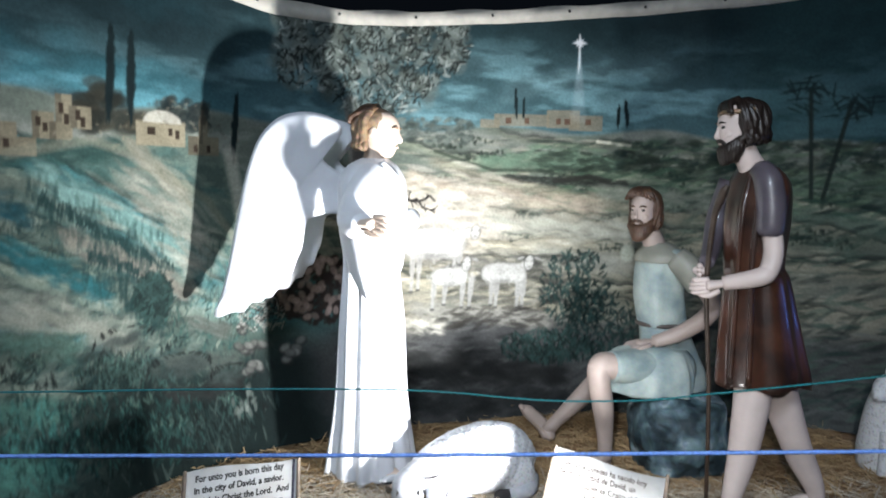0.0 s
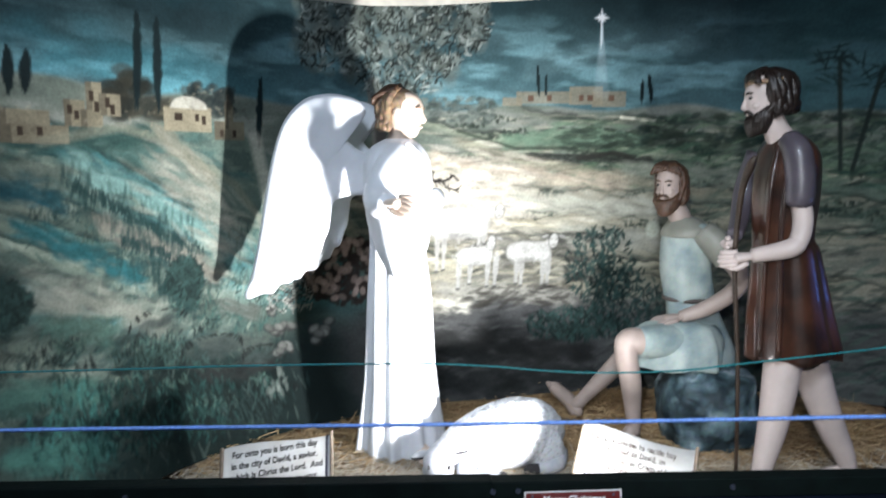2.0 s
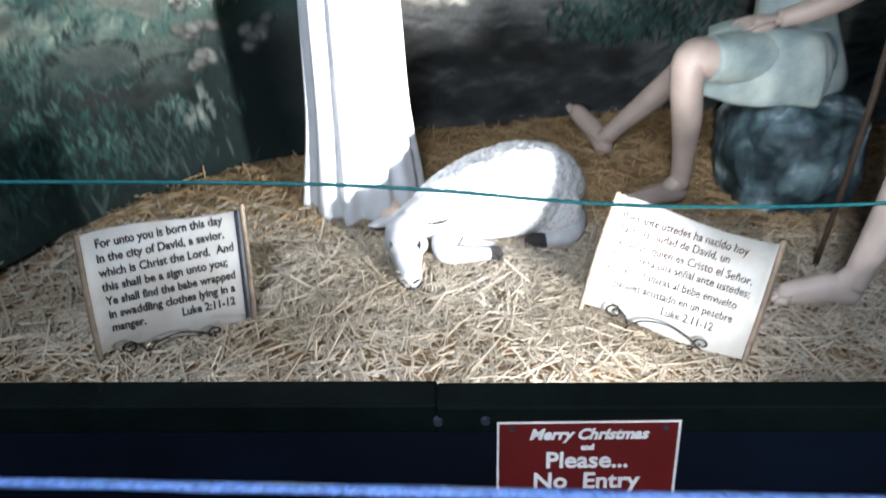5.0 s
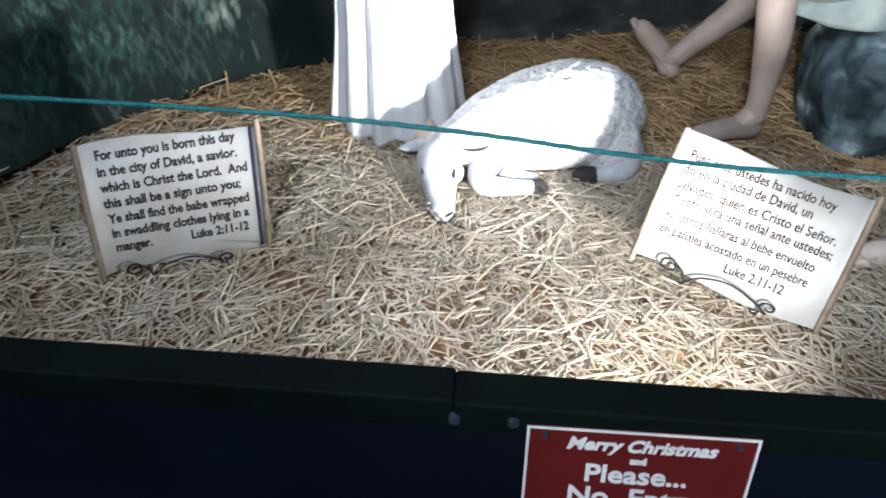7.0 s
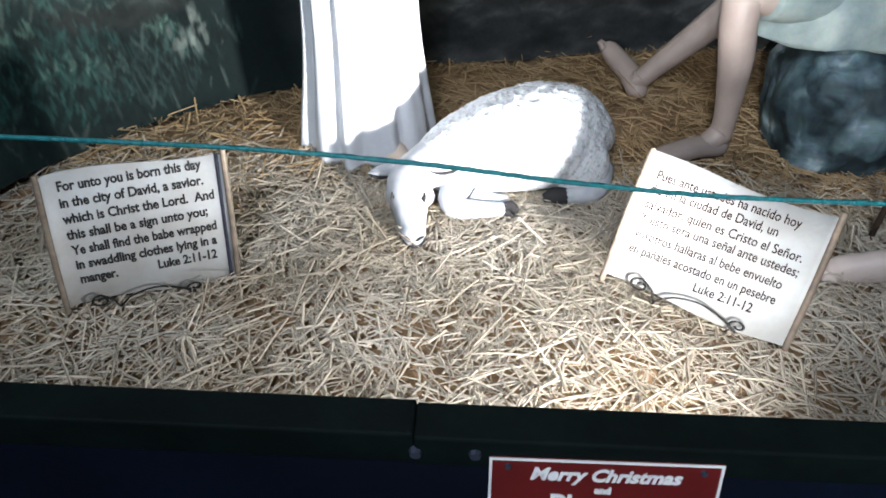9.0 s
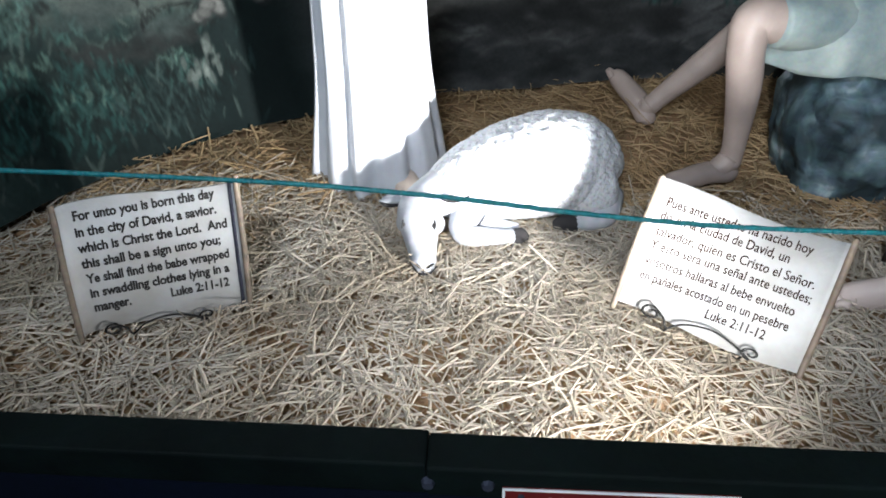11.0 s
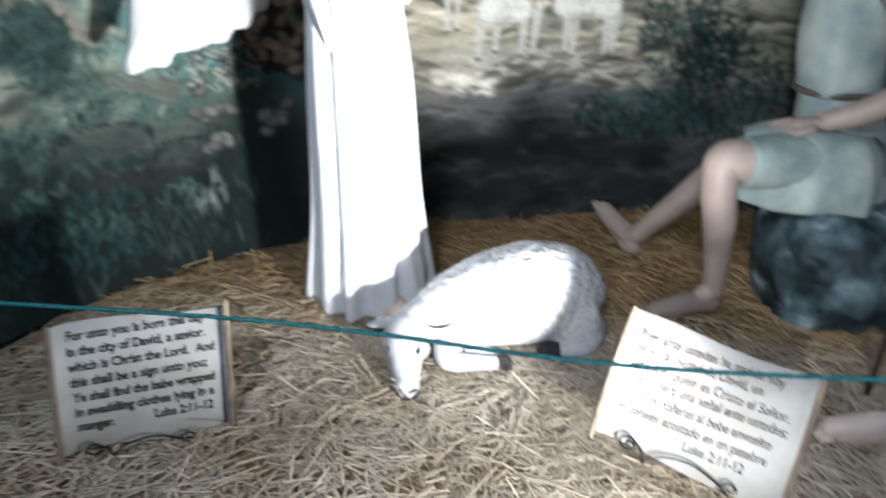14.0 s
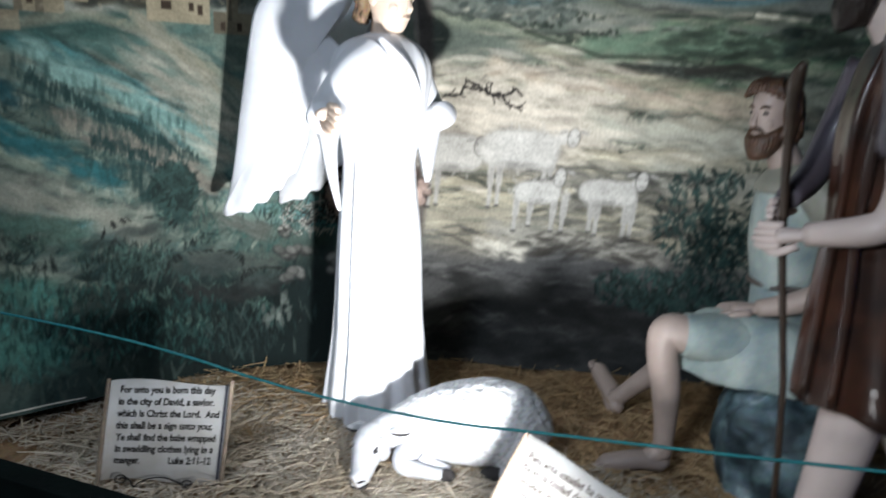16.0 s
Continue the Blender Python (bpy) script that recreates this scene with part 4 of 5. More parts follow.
def foot(bm, heel, toe, mat, ankle):
    h, t, a = Vector(heel), Vector(toe), Vector(ankle)
    d = t - h
    up = (a - h - d * d.dot(a - h) / d.length_squared).normalized()
    limb(bm, [(*(h - d * 0.08 + up * 0.02), 0.012), (*(h + up * 0.03), 0.036), (*(h + d * 0.3 + up * 0.035), 0.040), (*(h + d * 0.62 + up * 0.02), 0.038), (*(h + d * 0.84 + up * 0.010), 0.033), (*(h + d * 0.93 + up * 0.008), 0.02)], mat, 14, 4, 0.85)
    limb(bm, [(*a, 0.033), (*(h + d * 0.16 + up * 0.05), 0.036), (*(h + d * 0.35 + up * 0.03), 0.025)], mat, 12, 4)
    side = d.cross(up).normalized()
    for k in range(5):
        b = h + d * (0.86 - 0.03 * abs(k - 1)) + side * (k - 2) * 0.015 + up * 0.006
        limb(bm, [(*b, 0.012), (*(b + d * 0.09), 0.011), (*(b + d * 0.15 - up * 0.004), 0.007)], mat, 8, 2)


def head_mesh(skin, hair, beard, mark, long_hair, band=None, crown=None):
    """A head about the origin that faces +x; its chin is at z = -0.11."""
    bm = bmesh.new()
    column(bm, [(0.012, 0, -0.118, 0.022, 0.020), (0.022, 0, -0.105, 0.045, 0.040), (0.016, 0, -0.06, 0.066, 0.058), (0.004, 0, 0.0, 0.083, 0.068), (-0.006, 0, 0.05, 0.088, 0.073), (-0.012, 0, 0.095, 0.066, 0.056), (-0.014, 0, 0.115, 0.02, 0.02)], skin, 24)
    limb(bm, [(0.078, 0, 0.026, 0.006), (0.089, 0, -0.004, 0.009), (0.096, 0, -0.024, 0.0115), (0.084, 0, -0.034, 0.008)], skin, 10, 4)
    for k in (-1, 1):
        ball(bm, (0.072, 0.030 * k, 0.012), (0.010, 0.013, 0.008), mark, u=10, v=6)
        limb(bm, [(0.083, 0.014 * k, 0.030, 0.003), (0.082, 0.034 * k, 0.036, 0.005), (0.068, 0.052 * k, 0.030, 0.002)], hair, 8, 4)
        ball(bm, (-0.005, 0.074 * k, 0.0), (0.018, 0.010, 0.028), skin, u=10, v=8)
        ball(bm, (0.050, 0.036 * k, -0.024), (0.024, 0.020, 0.022), skin, u=16, v=12)
    ball(bm, (0.084, 0, -0.058), (0.010, 0.020, 0.007), skin, u=10, v=6)
    # hair: cap and locks
    ball(bm, (-0.022, 0, 0.042), (0.088, 0.080, 0.082), hair, (0, -14, 0))
    rnd = random.Random(4)
    for i in range(34):
        a = radians(70 + 220 * i / 33) if crown is None else radians(104 + 152 * i / 33)
        x, y = 0.078 * math.cos(a) - 0.016, 0.078 * math.sin(a)
        drop = long_hair * rnd.uniform(0.8, 1.1)
        wob = [rnd.uniform(-0.012, 0.012) for _ in range(6)]
        limb(bm, [(x * 0.45, y * 0.45, 0.120, 0.011), (x * 0.95 + wob[0], y * 0.97, 0.080, 0.015), (x * 1.10 + wob[1], y * 1.06 + wob[2], 0.02, 0.016), (x * 1.0 + wob[3], y * 1.02 + wob[4], -drop * 0.45, 0.016), (x * 1.06 + wob[5], y * 1.05 + wob[0], -drop * 0.8, 0.014), (x * 0.9 + wob[2], y * 0.95 + wob[1], -drop, 0.005)], hair, 7, 3)
    for k in range(9 if crown is None else 0):
        y = (k - 4) * 0.016
        limb(bm, [(0.0, y * 0.5, 0.126, 0.014), (0.045, y * 0.9, 0.112, 0.015), (0.066 - abs(y) * 0.25, y * 1.45, 0.088 - abs(y) * 0.35, 0.009)], hair, 7, 3)
    if beard:
        for i in range(17):
            a = radians(-100 + 200 * i / 16)
            x, y = 0.030 + 0.050 * math.cos(a), 0.058 * math.sin(a)
            limb(bm, [(x * 0.9, y * 1.03, -0.040 - 0.028 * math.cos(a), 0.010), (x * 1.05, y * 1.0, -0.09, 0.018), (x * 0.9 + 0.012, y * 0.62, -0.132 - 0.016 * math.cos(a), 0.013), (x * 0.8 + 0.014, y * 0.4, -0.152, 0.004)], beard, 7, 3)
        for k in (-1, 1):
            limb(bm, [(0.094, 0.002 * k, -0.043, 0.006), (0.086, 0.022 * k, -0.048, 0.008), (0.070, 0.038 * k, -0.070, 0.006)], beard, 8, 4)
    # darker crown: the shade on top of the hair put into its colour
    if crown is not None:
        ball(bm, (-0.055, 0.0, 0.082), (0.062, 0.066, 0.060), crown, (0, -20, 0))
        for k in range(12):
            y = (k - 5.5) * 0.011
            limb(bm, [(-0.02, y, 0.138 - y * y * 8, 0.008), (-0.08, y * 1.2, 0.118 - y * y * 9, 0.012), (-0.115, y * 1.25, 0.06, 0.010), (-0.118, y * 1.2, 0.03, 0.003)], crown, 7, 3)
    if band is not None:
        ring = [(0.083 * math.cos(a) - 0.012, 0.084 * math.sin(a), 0.072 + 0.006 * math.sin(3 * a), 0.010) for a in (2 * math.pi * i / 20 for i in range(21))]
        limb(bm, ring, band, 8, 2)
    me = bpy.data.meshes.new("head")
    bm.to_mesh(me)
    bm.free()
    return me


def add_head(bm, me, m):
    me.transform(m)
    bm.from_mesh(me)
    bpy.data.meshes.remove(me)


def wing(bm, m, mat, mirror=1.0):
    """A carved wing: u away from the back, v up, with a curl at the shoulder and feather tips below."""
    outline = [(0.00, 0.02), (0.05, 0.04), (0.10, 0.09), (0.085, 0.14), (0.04, 0.17), (0.02, 0.215), (0.055, 0.265), (0.14, 0.288), (0.22, 0.28), (0.28, 0.25), (0.345, 0.17), (0.39, 0.05), (0.42, -0.08), (0.448, -0.24), (0.475, -0.40), (0.51, -0.55), (0.535, -0.62), (0.515, -0.64), (0.46, -0.615), (0.415, -0.61), (0.385, -0.57), (0.34, -0.56), (0.31, -0.515), (0.275, -0.50), (0.25, -0.45), (0.22, -0.43), (0.20, -0.37), (0.18, -0.32), (0.17, -0.25), (0.155, -0.19), (0.09, -0.165), (0.02, -0.16), (-0.02, -0.10)]
    fine = smooth_path(outline + [outline[0]], 3)[:-1]
    n = len(fine)
    cu, cv = 0.24, -0.12

    def at(u, v, side):
        bulge = 0.05 * math.sin(max(0, min(1, u / 0.5)) * math.pi) + 0.03 * math.exp(-((v - 0.2) / 0.12) ** 2)
        thick = 0.016 + 0.012 * math.exp(-((v - 0.22) / 0.1) ** 2)
        rib = 0.004 * math.sin(60 * (u + 0.35 * v)) if v < 0 else 0
        return m @ Vector((u, mirror * (-bulge) + side * (thick + rib), v))
    rows = []
    for scale, side in ((0.0, -0.85), (0.35, -0.9), (0.7, -1.0), (0.93, -0.9), (1.0, -0.35), (1.0, 0.35), (0.93, 0.9), (0.7, 1.0), (0.35, 0.9), (0.0, 0.85)):
        k = max(scale, 0.02)
        rows.append([at(cu + (p[0] - cu) * k, cv + (p[1] - cv) * k, side) for p in fine])
    skin_rings(bm, rows, mat)


def build_angel():
    bm = bmesh.new()
    turn = radians(64)
    x, y = -0.325, 2.97
    # robe, with a belt line, falling in deep folds
    column(bm, [(x, y, 0.012, 0.19, 0.18), (x, y, 0.10, 0.182, 0.17), (x, y, 0.35, 0.158, 0.138), (x, y, 0.7, 0.145, 0.122), (x - 0.005, y, 0.93, 0.128, 0.105), (x - 0.005, y, 1.02, 0.130, 0.105), (x, y, 1.2, 0.165, 0.118), (x, y, 1.33, 0.185, 0.112), (x, y, 1.405, 0.145, 0.088), (x + 0.005, y, 1.445, 0.06, 0.055)], 0, 120, 11, 0.08, turn, 7, ragged=0.004)
    limb(bm, [(x, y, 1.40, 0.055), (x + 0.01, y - 0.005, 1.46, 0.048), (x + 0.02, y - 0.01, 1.52, 0.05)], 1, 14)
    add_head(bm, head_mesh(1, 2, None, 1, 0.088, None, 3), pose(x + 0.025, y - 0.015, 1.555, 0, 6, -14) @ Matrix.Diagonal((0.93, 0.93, 0.90, 1)))
    # arms held forward, with wide hanging sleeves
    for arm, drape in (
        ([(0.005, -0.08, 1.385, 0.06), (-0.02, -0.15, 1.32, 0.062), (-0.055, -0.22, 1.20, 0.062), (-0.035, -0.30, 1.165, 0.056), (-0.005, -0.36, 1.175, 0.044)], [(0.005, -0.285, 0.862, 0.012, 0.006), (-0.005, -0.28, 0.89, 0.034, 0.010), (-0.03, -0.27, 0.98, 0.066, 0.018), (-0.045, -0.265, 1.08, 0.090, 0.028), (-0.045, -0.265, 1.16, 0.095, 0.040), (-0.045, -0.26, 1.20, 0.05, 0.02)]),
        ([(0.02, 0.09, 1.385, 0.062), (0.04, 0.15, 1.31, 0.062), (0.065, 0.195, 1.19, 0.070), (0.11, 0.185, 1.16, 0.062), (0.165, 0.15, 1.17, 0.048)], [(0.09, 0.185, 0.90, 0.010, 0.008), (0.09, 0.185, 0.93, 0.034, 0.018), (0.085, 0.188, 1.02, 0.056, 0.034), (0.08, 0.190, 1.10, 0.066, 0.048), (0.08, 0.19, 1.17, 0.062, 0.052), (0.08, 0.19, 1.2, 0.03, 0.02)]),
    ):
        limb(bm, [(x + a, y + b, z, r) for a, b, z, r in arm], 0, 20, 6)
        column(bm, [(x + a, y + b, z, p, q) for a, b, z, p, q in drape], 0, 36, 4, 0.10, -0.95, 6)
    finger_hand(bm, (x - 0.008, y - 0.355, 1.178), (x + 0.085, y - 0.445, 1.185), 1, (0.1, 0.15, 1), 0.011, (0.01, 0.0, -0.02))
    # crossed folds over the chest
    for a, b in ((-1, 0.012), (1, 0.0)):
        limb(bm, [(x + 0.04, y + 0.10 * a, 1.425, 0.014), (x + 0.095 + b, y + 0.06 * a, 1.34, 0.017), (x + 0.115 + b, y, 1.24, 0.014), (x + 0.11, y - 0.06 * a, 1.13, 0.008)], 0, 12, 6)
    # wings
    wing(bm, Matrix.Translation((-0.445, 3.04, 1.355)) @ Matrix.Rotation(radians(190), 4, "Z") @ Matrix.Diagonal((1.0, 1, 1.0, 1)), 0, -1)
    wing(bm, Matrix.Translation((-0.41, 3.10, 1.355)) @ Matrix.Rotation(radians(166), 4, "Z") @ Matrix.Diagonal((0.99, 1, 0.98, 1)), 0, 1)
    # toes under the hem
    foot(bm, (x + 0.06, y - 0.10, 0.0), (x + 0.14, y - 0.20, 0.012), 1, (x + 0.05, y - 0.08, 0.08))
    grow = Matrix.Translation((-0.338, 3.165, 0)) @ Matrix.Diagonal((1.12, 1.12, 1.015, 1)) @ Matrix.Translation((-x, -y, 0))
    bmesh.ops.transform(bm, matrix=grow, verts=bm.verts)
    ob = new("angel_statue", finish("angel_statue", bm, [WHITE_PLASTER, PALE_SKIN, FAIR_HAIR, HAIR, MARK]))
    tagged(ob, "white robed winged figure statue standing on the straw", "statue")


def build_seated_statue():
    bm = bmesh.new()
    # skirt over the lap, torso, belt
    column(bm, [(1.16, 3.36, 0.36, 0.165, 0.13), (1.16, 3.37, 0.42, 0.17, 0.135), (1.14, 3.40, 0.54, 0.145, 0.12), (1.12, 3.43, 0.66, 0.125, 0.10), (1.115, 3.43, 0.69, 0.12, 0.095)], 0, 40, 6, 0.05, 0.2, 6)
    column(bm, [(1.115, 3.43, 0.665, 0.125, 0.102), (1.11, 3.43, 0.70, 0.125, 0.11), (1.09, 3.43, 0.82, 0.124, 0.118), (1.09, 3.43, 0.95, 0.124, 0.12), (1.095, 3.43, 1.03, 0.105, 0.125), (1.08, 3.43, 1.075, 0.06, 0.07)], 0, 64, 5, 0.045, 0.3, 7, 0.9)
    ring = [(1.115 + 0.128 * math.cos(a), 3.43 + 0.105 * math.sin(a), 0.675, 0.011) for a in (2 * math.pi * i / 24 for i in range(25))]
    limb(bm, ring, 5, 8, 2)
    # thighs under cloth
    limb(bm, [(1.18, 3.34, 0.47, 0.115), (1.02, 3.27, 0.49, 0.11), (0.88, 3.22, 0.50, 0.098), (0.80, 3.20, 0.505, 0.085)], 0, 20, 6, 0.85)
    limb(bm, [(1.15, 3.46, 0.46, 0.11), (1.0, 3.52, 0.44, 0.10), (0.92, 3.55, 0.42, 0.085)], 0, 20, 6)
    column(bm, [(0.985, 3.245, 0.375, 0.212, 0.116), (0.985, 3.245, 0.42, 0.215, 0.116), (0.99, 3.25, 0.48, 0.21, 0.112), (1.0, 3.26, 0.565, 0.17, 0.07), (1.0, 3.26, 0.59, 0.10, 0.03)], 0, 56, 8, 0.05, -0.25, 6, ragged=0.008)
    # planted leg
    limb(bm, [(0.84, 3.20, 0.50, 0.066), (0.752, 3.19, 0.512, 0.060), (0.740, 3.18, 0.44, 0.054), (0.765, 3.18, 0.31, 0.050), (0.778, 3.17, 0.16, 0.037), (0.778, 3.16, 0.06, 0.034)], 1, 16)
    foot(bm, (0.785, 3.16, 0.004), (0.56, 3.10, 0.006), 1, (0.775, 3.16, 0.09))
    # stretched leg
    limb(bm, [(0.93, 3.52, 0.42, 0.062), (0.84, 3.52, 0.36, 0.054), (0.73, 3.525, 0.24, 0.047), (0.625, 3.525, 0.13, 0.036), (0.578, 3.52, 0.08, 0.034)], 1, 16)
    foot(bm, (0.555, 3.51, 0.016), (0.447, 3.68, 0.145), 1, (0.58, 3.52, 0.095))
    # arm with the hand on the lap, grey sleeve
    limb(bm, [(1.13, 3.33, 1.02, 0.062), (1.19, 3.29, 0.96, 0.070), (1.235, 3.27, 0.88, 0.060)], 4, 18)
    limb(bm, [(1.21, 3.275, 0.93, 0.045), (1.29, 3.25, 0.82, 0.044), (1.26, 3.24, 0.745, 0.042), (1.14, 3.25, 0.66, 0.038), (1.02, 3.27, 0.61, 0.030)], 1, 16)
    finger_hand(bm, (1.03, 3.27, 0.612), (0.88, 3.29, 0.585), 1, (0, 1, 0.2), 0.012, (0, 0, -0.025))
    limb(bm, [(1.09, 3.53, 1.0, 0.06), (1.13, 3.56, 0.85, 0.055), (1.10, 3.55, 0.72, 0.045)], 4, 16)
    column(bm, [(1.09, 3.43, 0.99, 0.13, 0.13), (1.09, 3.43, 1.03, 0.115, 0.128), (1.075, 3.43, 1.085, 0.06, 0.065)], 4, 30, 0, 0, 0.3, 5)
    limb(bm, [(1.07, 3.43, 1.03, 0.06), (1.04, 3.42, 1.10, 0.052), (1.0, 3.41, 1.17, 0.052)], 1, 16)
    add_head(bm, head_mesh(1, 2, 2, 6, 0.10), pose(0.985, 3.40, 1.24, 0, 4, 226) @ Matrix.Diagonal((0.86, 0.84, 0.90, 1)))
    ob = new("seated_statue", finish("seated_statue", bm, [SAGE, SEATED_SKIN, HAIR, HAIR, GREYGREEN, BELT, MARK]))
    tagged(ob, "painted seated bearded figure statue in a sage tunic on a rock", "statue")


def settle(bm):
    """Brings the standing figure to its place and proportions: slim above, long bare shins."""
    for v in bm.verts:
        x, y, z = v.co
        v.co = (1.178 + (x - 1.38) * 0.80, 0.006 + (y - 0.006) * 0.878, z * 1.40 if z < 0.43 else 0.602 + (z - 0.43) * 0.832)


def build_standing_statue():
    bm = bmesh.new()
    column(bm, [(1.485, 3.03, 0.425, 0.225, 0.15), (1.48, 3.03, 0.48, 0.222, 0.15), (1.455, 3.03, 0.65, 0.195, 0.142), (1.42, 3.03, 0.92, 0.150, 0.128), (1.40, 3.03, 1.0, 0.135, 0.125), (1.40, 3.03, 1.2, 0.140, 0.155), (1.40, 3.03, 1.36, 0.115, 0.175), (1.39, 3.03, 1.44, 0.075, 0.12), (1.37, 3.03, 1.475, 0.05, 0.055)], 0, 96, 7, 0.06, 0.15, 8, ragged=0.010)
    # front edges of the mantle
    for k in (0, 2):
        limb(bm, [(1.33 + 0.03 * k, 2.965 - 0.012 * k, 1.42, 0.012), (1.285 + 0.025 * k, 2.935 - 0.02 * k, 1.25, 0.016), (1.282 + 0.02 * k, 2.945 - 0.025 * k, 1.0, 0.012), (1.275 + 0.03 * k, 2.935 - 0.02 * k, 0.75, 0.014), (1.268 + 0.035 * k, 2.925 - 0.02 * k, 0.45, 0.013)], 0, 10, 6)
    # legs and feet
    limb(bm, [(1.43, 3.0, 0.46, 0.090), (1.405, 2.98, 0.36, 0.082), (1.37, 2.96, 0.24, 0.068), (1.32, 2.94, 0.12, 0.046), (1.30, 2.93, 0.05, 0.042)], 1, 18)
    foot(bm, (1.315, 2.93, 0.006), (1.05, 2.955, 0.008), 1, (1.30, 2.93, 0.08))
    limb(bm, [(1.55, 3.08, 0.46, 0.086), (1.62, 3.08, 0.36, 0.078), (1.72, 3.085, 0.22, 0.062), (1.82, 3.09, 0.11, 0.044), (1.84, 3.09, 0.05, 0.041)], 1, 18)
    foot(bm, (1.87, 3.095, 0.006), (1.63, 3.13, 0.008), 1, (1.84, 3.09, 0.08))
    # near arm: short grey sleeve, forearm, hand round the staff
    limb(bm, [(1.36, 2.95, 1.44, 0.05), (1.375, 2.90, 1.38, 0.062), (1.385, 2.88, 1.27, 0.064), (1.385, 2.875, 1.17, 0.062), (1.385, 2.875, 1.14, 0.045)], 2, 20)
    limb(bm, [(1.385, 2.88, 1.2, 0.044), (1.405, 2.87, 1.08, 0.044), (1.385, 2.86, 0.99, 0.042), (1.34, 2.86, 0.955, 0.042), (1.21, 2.93, 0.915, 0.032)], 1, 16)
    finger_hand(bm, (1.22, 2.925, 0.917), (1.07, 2.955, 0.89), 1, (0, 0.2, 1), 0.012, (0.0, 0.03, 0))
    limb(bm, [(1.33, 3.16, 1.38, 0.06), (1.28, 3.18, 1.2, 0.055), (1.22, 3.10, 1.06, 0.045), (1.15, 2.99, 1.0, 0.035)], 2, 14)
    finger_hand(bm, (1.17, 3.06, 0.96), (1.09, 2.96, 0.96), 1, (0, 0, 1), 0.012, (0.02, 0, 0))
    limb(bm, [(1.38, 3.03, 1.42, 0.065), (1.33, 3.02, 1.49, 0.056), (1.30, 3.02, 1.55, 0.056)], 1, 16)
    add_head(bm, head_mesh(1, 3, 3, 4, 0.085, 5), pose(1.285, 3.015, 1.625, 0, 10, 172) @ Matrix.Diagonal((1.14, 0.98, 1.02, 1)))
    settle(bm)
    ob = new("standing_statue", finish("standing_statue", bm, [BROWN, SKIN, GREY_SLEEVE, DARK_HAIR, MARK, FAIR_HAIR]))
    tagged(ob, "painted standing bearded figure statue in a glossy brown tunic", "statue")
    bm = bmesh.new()
    limb(bm, [(1.2925, 3.144, 0.0, 0.010), (1.252, 3.09, 0.3, 0.0105), (1.202, 3.04, 0.6, 0.011), (1.150, 2.975, 0.92, 0.012), (1.118, 2.87, 1.2, 0.014), (1.11, 2.78, 1.32, 0.019), (1.118, 2.755, 1.36, 0.010)], 0, 12, 8)
    settle(bm)
    tagged(new("shepherd_staff", finish("shepherd_staff", bm, STAFF)), "long brown wooden staff with a bent top", "staff")


def build_rock():
    bm = bmesh.new()
    bmesh.ops.create_icosphere(bm, subdivisions=5, radius=1.0)
    for v in bm.verts:
        c = v.co.copy()
        p = max(abs(c.x), abs(c.y), abs(c.z))
        c = c.lerp(c / p * 0.9, 0.45)
        r = 1 + 0.10 * noise.noise(c * 1.7 + Vector((3, 1, 2))) + 0.05 * noise.noise(c * 4.5) + 0.018 * noise.noise(c * 13)
        crack = noise.noise(c * 2.3 + Vector((9, 4, 1)))
        r -= 0.05 * math.exp(-(crack / 0.05) ** 2)
        v.co = Vector((c.x * 0.235 * r, c.y * 0.25 * r, c.z * 0.215 * r))
    bmesh.ops.translate(bm, verts=bm.verts, vec=(1.16, 3.26, 0.175))
    for v in bm.verts:
        v.co.z = max(v.co.z, -0.008)
    tagged(new("painted_rock", finish("painted_rock", bm, ROCK)), "blue grey painted boulder used as a seat", "rock")


